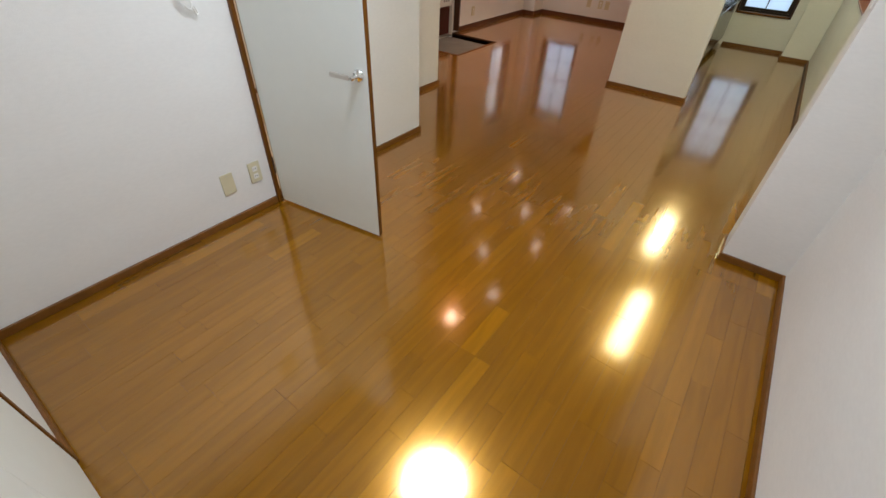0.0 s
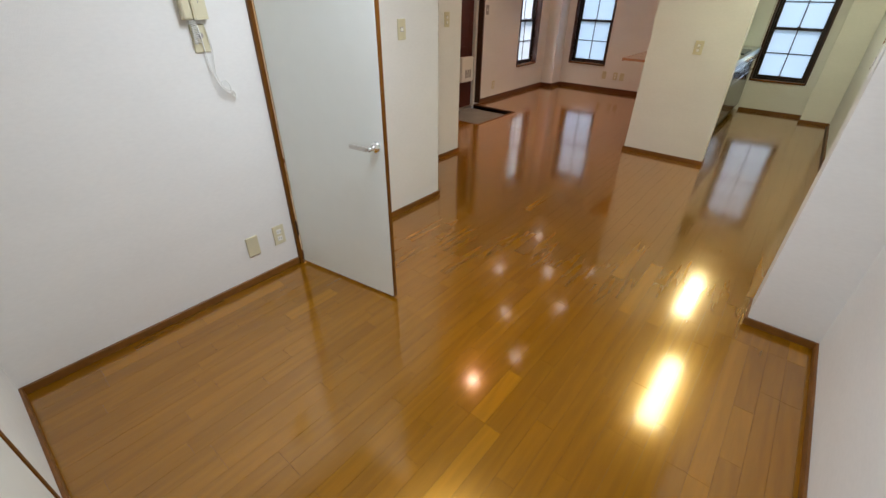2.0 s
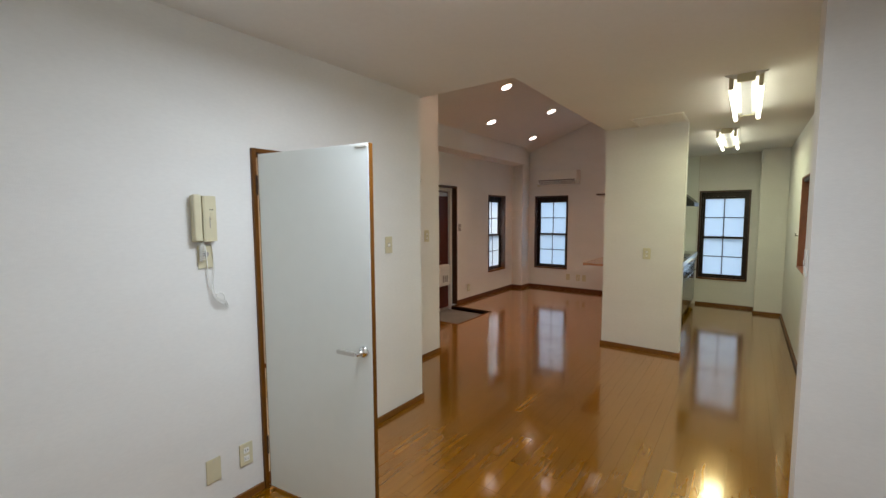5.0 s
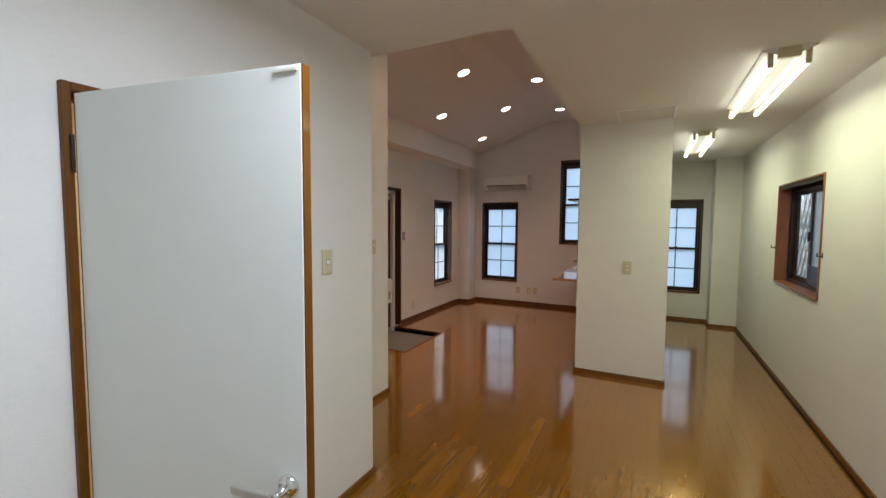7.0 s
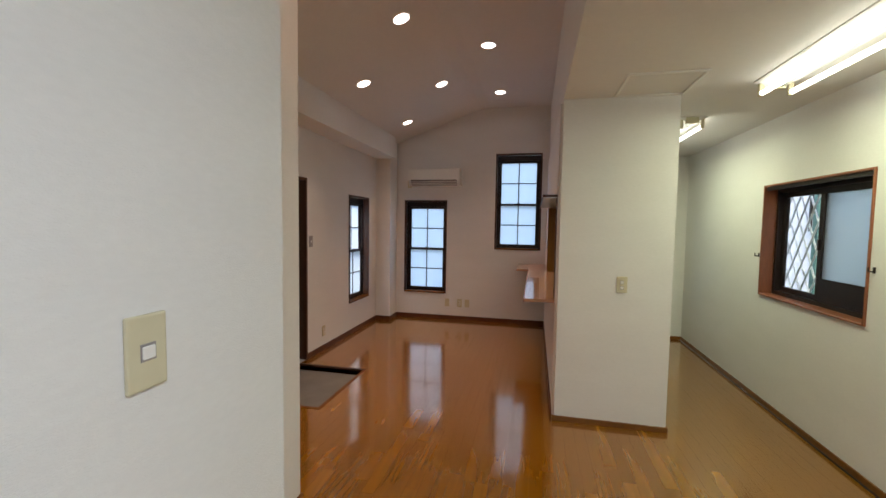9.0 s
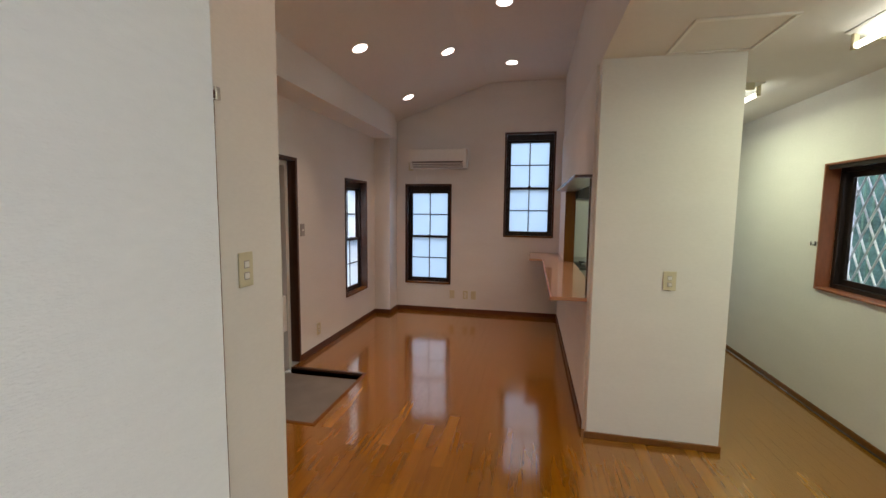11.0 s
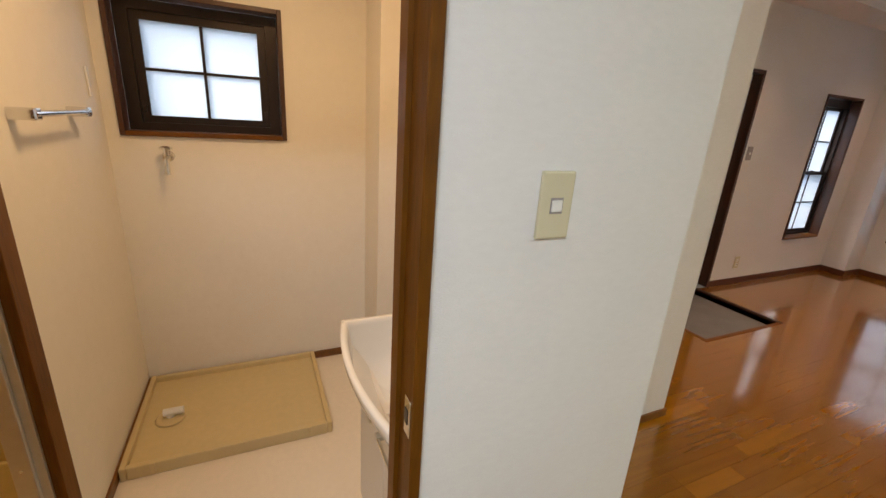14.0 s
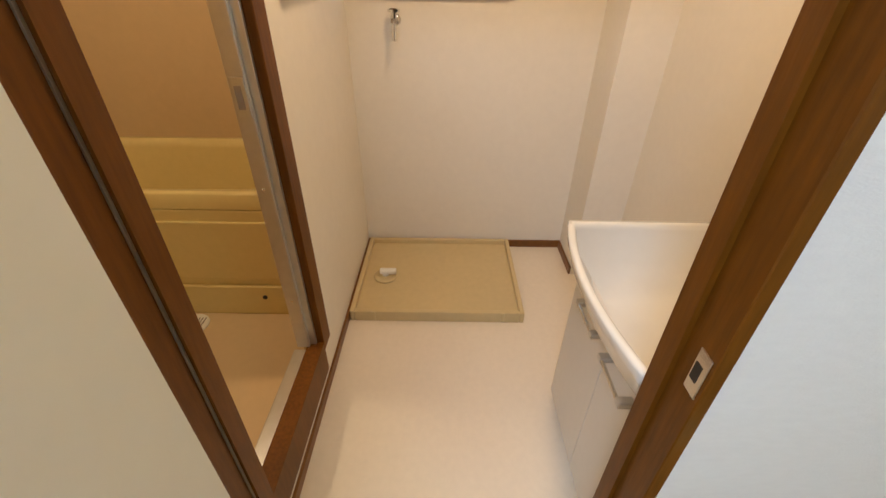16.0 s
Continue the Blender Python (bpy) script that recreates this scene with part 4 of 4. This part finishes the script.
tp = thing("washing_machine_tap", pose(WX, 0.166, 1.15), "small chrome wall tap for a washing machine", "tap")
part("flange", turned([(0.024, 0), (0.022, 0.006), (0.012, 0.010)], 20), CHROME, tp, smooth=True).matrix_local = pose(0, 0, 0.02, 0, 90, 0)
part("body", rod((0.005, 0, 0.02), (0.075, 0, 0.02), 0.012, 14), CHROME, tp)
part("spout", rod((0.065, 0, 0.02), (0.075, 0, -0.055), 0.010, 14, 0.012), CHROME, tp)
part("knob", turned([(0.010, 0), (0.011, 0.022), (0.026, 0.024), (0.026, 0.034), (0.012, 0.038)], 8), CHROME, tp).matrix_local = pose(0.055, 0, 0.03)

tb = thing("towel_bar", pose(-1.10, WY0, 1.355), "chrome towel bar on the washroom wall", "towel bar")
for x in (-0.20, 0.20):
    part("bracket", solid(x - 0.018, x + 0.018, 0.0, 0.062, -0.016, 0.016, bevel=0.005), CHROME, tb)
part("bar", rod((-0.215, 0.055, 0), (0.215, 0.055, 0), 0.009, 14), CHROME, tb)
pl = wall_plate("blank_plate", pose(-1.56, WY0, 1.46, 0, 0, 180), "small white plate on the washroom wall", "wall plate", w=0.03, h=0.11, kind="none", material=PLASTICW)

# vanity unit with its curved basin
VX0, VX1, VB = -0.640, -0.100, WY1 - 0.002
va = thing("vanity_unit", pose(0, 0, 0), "pale vanity cabinet with a white curved wash basin", "vanity")
part("body", solid(VX0 + 0.012, VX1 - 0.012, 0.824, VB, 0.06, 0.555), VANITY, va)
for a in (VX0 + 0.004, VX1 - 0.012):
    part("side_panel", solid(a, a + 0.008, 0.824, VB, 0.0, 0.622), VANITY, va)
part("plinth", solid(VX0 + 0.02, VX1 - 0.02, 0.86, VB, 0.0, 0.059), VANITY, va)
_mid = (VX0 + VX1) / 2


def front_y(x):
    u = (x - _mid) / ((VX1 - VX0) / 2)
    return 0.704 + 0.036 * u * u


for a, b, h0, h1 in ((VX0 + 0.006, -0.3465, -0.517, -0.373), (-0.3435, VX1 - 0.006, -0.318, -0.172)):
    d = part("door", solid(a, b, 0.802, 0.823, 0.045, 0.618, bevel=0.003), VANITY, va)
    h = part("handle", solid(h0, h1, 0.766, 0.774, 0.580, 0.590, bevel=0.003), CHROME, d)
    for x in (h0, h1 - 0.022):
        part("mount", solid(x, x + 0.022, 0.7655, 0.8025, 0.577, 0.593, bevel=0.002, seg=1), ALU, h)
N = 24
xs = [VX0 + (VX1 - VX0) * k / N for k in range(N + 1)]
bm = bmesh.new()
# loops from the bottom outside, over the rim and down into the bowl
cx, cy = _mid, 0.97


def loop(scale, z, front=1.0):
    pts = [(x, front_y(x)) for x in xs] + [(VX1, VB), (VX0, VB)]
    return [bm.verts.new((cx + (x - cx) * scale, cy + (y - cy) * scale * (front if y < cy else 1.0), z)) for x, y in pts]


loops = [loop(0.96, 0.624, 0.66), loop(0.975, 0.66, 0.76), loop(0.985, 0.71, 0.90), loop(0.99, 0.743), loop(1.0, 0.764), loop(0.996, 0.772), loop(0.955, 0.774), loop(0.93, 0.770), loop(0.915, 0.755), loop(0.84, 0.66), loop(0.70, 0.600), loop(0.45, 0.580), loop(0.08, 0.574)]
for a, b in zip(loops, loops[1:]):
    for k in range(len(a)):
        j = (k + 1) % len(a)
        bm.faces.new((a[k], a[j], b[j], b[k]))
bm.faces.new(loops[-1])
bs = part("basin", bm, CERAMIC, va, "glossy white moulded basin", True)
part("drain", turned([(0.022, 0.575), (0.022, 0.579), (0.016, 0.580)], 20), CHROME, bs).matrix_local = pose(cx, cy, 0)
tp2 = part("mixer_tap", rod((cx, 1.20, 0.76), (cx, 1.20, 0.86), 0.02, 16), CHROME, va)
part("spout", rod((cx, 1.20, 0.83), (cx, 1.07, 0.86), 0.012, 14), CHROME, tp2)

# bathroom doorway
bf = thing("door_frame", pose(0, 0, 0), "brown wooden casing and aluminium frame of the bathroom", "door frame", kind="structure")
part("jamb", solid(-0.745, -0.672, WY0 - 0.052, WY0 + 0.016, 0.20, 2.0, bevel=0.003), WOOD, bf)
part("sill", solid(-0.672, -0.136, WY0 - 0.040, WY0 + 0.016, 0.10, 0.236, bevel=0.003), WOOD, bf)
part("metal_jamb", solid(-0.6715, -0.660, WY0 - 0.044, WY0 - 0.008, 0.237, 2.0, bevel=0.002), ALU, bf, "aluminium jamb")
part("metal_jamb", solid(-0.6595, -0.646, WY0 - 0.072, WY0 - 0.028, 0.237, 2.0, bevel=0.003), ALU, bf, "aluminium jamb")
part("metal_sill", solid(-0.646, -0.165, WY0 - 0.085, WY0 - 0.041, 0.101, 0.226, bevel=0.004), ALU, bf, "aluminium threshold")
lp = part("latch", solid(-0.6455, -0.640, WY0 - 0.066, WY0 - 0.030, 1.045, 1.14, bevel=0.002), STEEL, bf, "steel latch plate")
part("latch_hole", solid(-0.6405, -0.6385, WY0 - 0.057, WY0 - 0.040, 1.065, 1.12), GREYPL, lp)
for z in (0.45, 0.85, 1.30, 1.65):
    part("screw", rod((-0.6465, WY0 - 0.05, z), (-0.6445, WY0 - 0.05, z), 0.004, 10), CHROME, bf)

dg = thing("floor_drain", pose(-0.885, -0.66, 0.10), "round white drain cover in the bathroom floor", "drain")
part("cover", turned([(0.065, 0.0), (0.065, 0.004), (0.055, 0.006)], 24), PLASTICW, dg)
for k in range(-3, 4):
    part("slot", solid(-0.04, 0.04, k * 0.013 - 0.003, k * 0.013 + 0.003, 0.0055, 0.0068), GREYPL, dg)
tub = thing("bathtub", pose(0, 0, 0.125), "cream-yellow moulded bathtub with a panelled apron", "bathtub")
TX0, TX1, TY0, TY1 = BX + 0.001, -0.975, -1.449, -0.126
part("apron", solid(TX1 - 0.03, TX1, TY0, TY1, -0.024, 0.478, bevel=0.008), TUBYELLOW, tub)
part("apron_panel", solid(TX1 - 0.002, TX1 + 0.010, TY0 + 0.08, TY1 - 0.10, 0.16, 0.43, bevel=0.006), TUBYELLOW, tub)
part("apron_foot", solid(TX1 - 0.002, TX1 + 0.016, TY0, TY1, -0.0245, 0.125, bevel=0.006), TUBYELLOW, tub)
part("plug_cap", rod((TX1 + 0.016, -0.36, 0.072), (TX1 + 0.020, -0.36, 0.072), 0.010, 12), BLACK, tub)
bm = bmesh.new()
tcx, tcy = (TX0 + TX1) / 2, (TY0 + TY1) / 2
tl = []
for sx, sy, z in ((1.0, 1.0, 0.480), (1.0, 1.0, 0.538), (0.98, 0.99, 0.546), (0.88, 0.91, 0.544), (0.84, 0.88, 0.51), (0.74, 0.80, 0.12), (0.6, 0.7, 0.06)):
    ring = []
    for k in range(40):
        a = 2 * math.pi * k / 40
        c, s2 = math.cos(a), math.sin(a)
        e = 0.16 if sx > 0.95 else 0.35
        ring.append(bm.verts.new((tcx + (TX1 - TX0) / 2 * sx * math.copysign(abs(c) ** e, c), tcy + (TY1 - TY0) / 2 * sy * math.copysign(abs(s2) ** e, s2), z)))
    tl.append(ring)
for a, b in zip(tl, tl[1:]):
    for k in range(40):
        bm.faces.new((a[k], a[(k + 1) % 40], b[(k + 1) % 40], b[k]))
bm.faces.new(tl[-1])
part("tub", bm, TUBYELLOW, tub, smooth=True)

wl = thing("ceiling_lamp", pose(-0.75, 0.62, 2.3), "small round warm washroom ceiling lamp, lit", "ceiling lamp")
part("globe", turned([(0.02, -0.085), (0.07, -0.075), (0.10, -0.045), (0.105, -0.01), (0.09, 0.0)], 28), WARMGLOW, wl, smooth=True)
# Unseen globe added to go with the bathroom fill.
wl = thing("ceiling_lamp", pose(-0.75, -0.75, 2.2), "small round warm ceiling lamp, lit, added unseen to brighten the bathroom", "ceiling lamp")
part("globe", turned([(0.02, -0.085), (0.07, -0.075), (0.10, -0.045), (0.105, -0.01), (0.09, 0.0)], 28), WARMGLOW, wl, smooth=True)

# ---- outside the kitchen window ----
LX = KIT_E + 0.30
lt = thing("lattice_screen", pose(LX, 3.95, 0.80), "white diamond lattice screen outside the kitchen window", "lattice")
_a = math.radians(62)
for s2 in (-1, 1):
    for k in range(-9, 10):
        y = k * 0.125
        h = 0.62
        bm = rod((0.008 * s2, y - s2 * h / math.tan(_a), 0.6 - h), (0.008 * s2, y + s2 * h / math.tan(_a), 0.6 + h), 0.0075, 6)
        part("slat", bm, LATTICE, lt)
part("rail", solid(-0.02, 0.02, -1.45, 1.45, -0.06, -0.02, bevel=0.003), LATTICE, lt)
part("rail", solid(-0.02, 0.02, -1.45, 1.45, 1.22, 1.26, bevel=0.003), LATTICE, lt)
for y in (-1.45, 1.45):
    part("post", solid(-0.02, 0.02, y - 0.02, y + 0.02, -1.3, 1.3, bevel=0.003), LATTICE, lt)
bm = bmesh.new()
for k in range(48):
    y = 1.6 + k * 0.1
    box(bm, LX + 1.1 + 0.02 * math.sin(k * 1.3), LX + 1.13 + 0.02 * math.sin(k * 1.3), y, y + 0.1, -0.5, 2.3)
fence = tagged(new("garden_fence", mesh_of("garden_fence", bm, NETGREEN)), "garden fence hung with dark green netting", "fence")
structure("outside_wall", box(bmesh.new(), LX + 3.0, LX + 3.3, -6, 14, -0.5, 5.0), CONCRETE, "pale grey wall of the neighbouring house", "wall")
for y in (8.6, 10.6, 12.4):
    nw = thing("neighbour_window", pose(LX + 3.0, y, 1.45), "dark-framed window in the neighbouring house wall", "window", "neighbouring windows")
    part("frame", wall("y", 0, 1.3, -0.04, 0.0, 0, 0.75, [(0.06, 1.24, 0.06, 0.69)]), BRONZE, nw)
    part("pane", box(bmesh.new(), -0.015, -0.005, 0.06, 1.24, 0.06, 0.69), GREYPL, nw)
# Unseen wall on the entrance side, added to block sky from the frosted windows.
structure("outside_wall", box(bmesh.new(), -4.6, -4.3, -5, 11, -0.5, 4.2), CONCRETE, "pale grey outside wall, added unseen to dim the entrance-side windows", "wall")


def plant(loc, leaves, height, material, seed):
    rng = random.Random(seed)
    t = thing("garden_plant", pose(*loc), "leafy green garden plant outside the kitchen window", "plant", "plants outside the window")
    bm = bmesh.new()
    for k in range(leaves):
        a = rng.uniform(0, 2 * math.pi)
        h = height * rng.uniform(0.6, 1.0)
        r = rng.uniform(0.10, 0.32)
        w = rng.uniform(0.018, 0.035)
        side = Vector((-math.sin(a), math.cos(a), 0)) * w
        prev = None
        for u in (0.0, 0.3, 0.6, 0.85, 1.0):
            p = Vector((math.cos(a) * r * u * u, math.sin(a) * r * u * u, h * (u - 0.25 * u * u * u)))
            wd = side * math.sin(math.pi * min(0.98, 0.12 + u * 0.86))
            row = [bm.verts.new(p - wd), bm.verts.new(p + Vector((0, 0, -0.004))), bm.verts.new(p + wd)]
            if prev:
                bm.faces.new((prev[0], prev[1], row[1], row[0]))
                bm.faces.new((prev[1], prev[2], row[2], row[1]))
            prev = row
    part("leaves", bm, material, t, smooth=True)
    part("stem", rod((0, 0, 0), (0, 0, height * 0.5), 0.012, 8, 0.006), LEAF, t)


for k, (x, y, h, m) in enumerate(((0.35, 4.35, 1.75, LEAF), (0.45, 4.75, 1.85, LEAFY), (0.30, 4.0, 1.65, LEAF), (0.5, 3.6, 1.70, LEAF), (0.45, 5.1, 1.8, LEAF))):
    plant((LX + x, y, -0.5), 34, h, m, 11 + k)

# ---- floor strips ----
STRIP, GAP = 0.0757, 0.0008
rng = random.Random(5)
shared = {}
zones = [(0.0, EAST, SOUTH, 1.365), (-0.584, KIT_E, 1.365, 2.384), (ENT, KIT_E, 2.384, GY0 - 0.03), (GX + 0.03, KIT_E, GY0 - 0.03, GY1 + 0.03), (ENT, KIT_E, GY1 + 0.03, FAR)]


def spans(x):
    """The stretches of y in which a strip whose middle is x lies on the floor."""
    out = []
    for x0, x1, y0, y1 in zones:
        if x0 <= x <= x1:
            if out and abs(out[-1][1] - y0) < 1e-6:
                out[-1][1] = y1
            else:
                out.append([y0, y1])
    return out


near, rest = [], bmesh.new()
LENGTHS = (0.303, 0.4545, 0.606, 0.909)
k0 = math.floor(ENT / STRIP)
for k in range(k0, math.ceil(EAST / STRIP)):
    x0, x1 = max(ENT, k * STRIP), min(EAST, (k + 1) * STRIP)
    for y0, y1 in spans((x0 + x1) / 2):
        y = y0 - rng.choice((0.1, 0.2, 0.35, 0.5))
        while y < y1 - 0.02:
            n = rng.choice(LENGTHS)
            a, b = max(y, y0), min(y + n, y1)
            y += n
            if b - a < 0.015:
                continue
            if (a + b) / 2 < 2.0 and len(near) < 300:
                near.append((x0, x1, a, b))
            else:
                h = 0.0004 * rng.random()
                box(rest, x0 + GAP / 2, x1 - GAP / 2, a + GAP / 2, b - GAP / 2, -0.012, -h)
for x0, x1, a, b in near:
    key = (round(x1 - x0, 4), round(b - a, 4))
    if key not in shared:
        shared[key] = mesh_of("plank", solid(GAP / 2, key[0] - GAP / 2, GAP / 2, key[1] - GAP / 2, -0.012, 0.0), PLANK)
    p = new("plank", shared[key])
    p.location = (x0, a, -0.0004 * rng.random())
    p.parent = floor
rest_ob = tagged(new("planks", mesh_of("planks", rest, PLANK_REST)), "glossy oak strips of the further floor", kind="stuff")
rest_ob.parent = floor
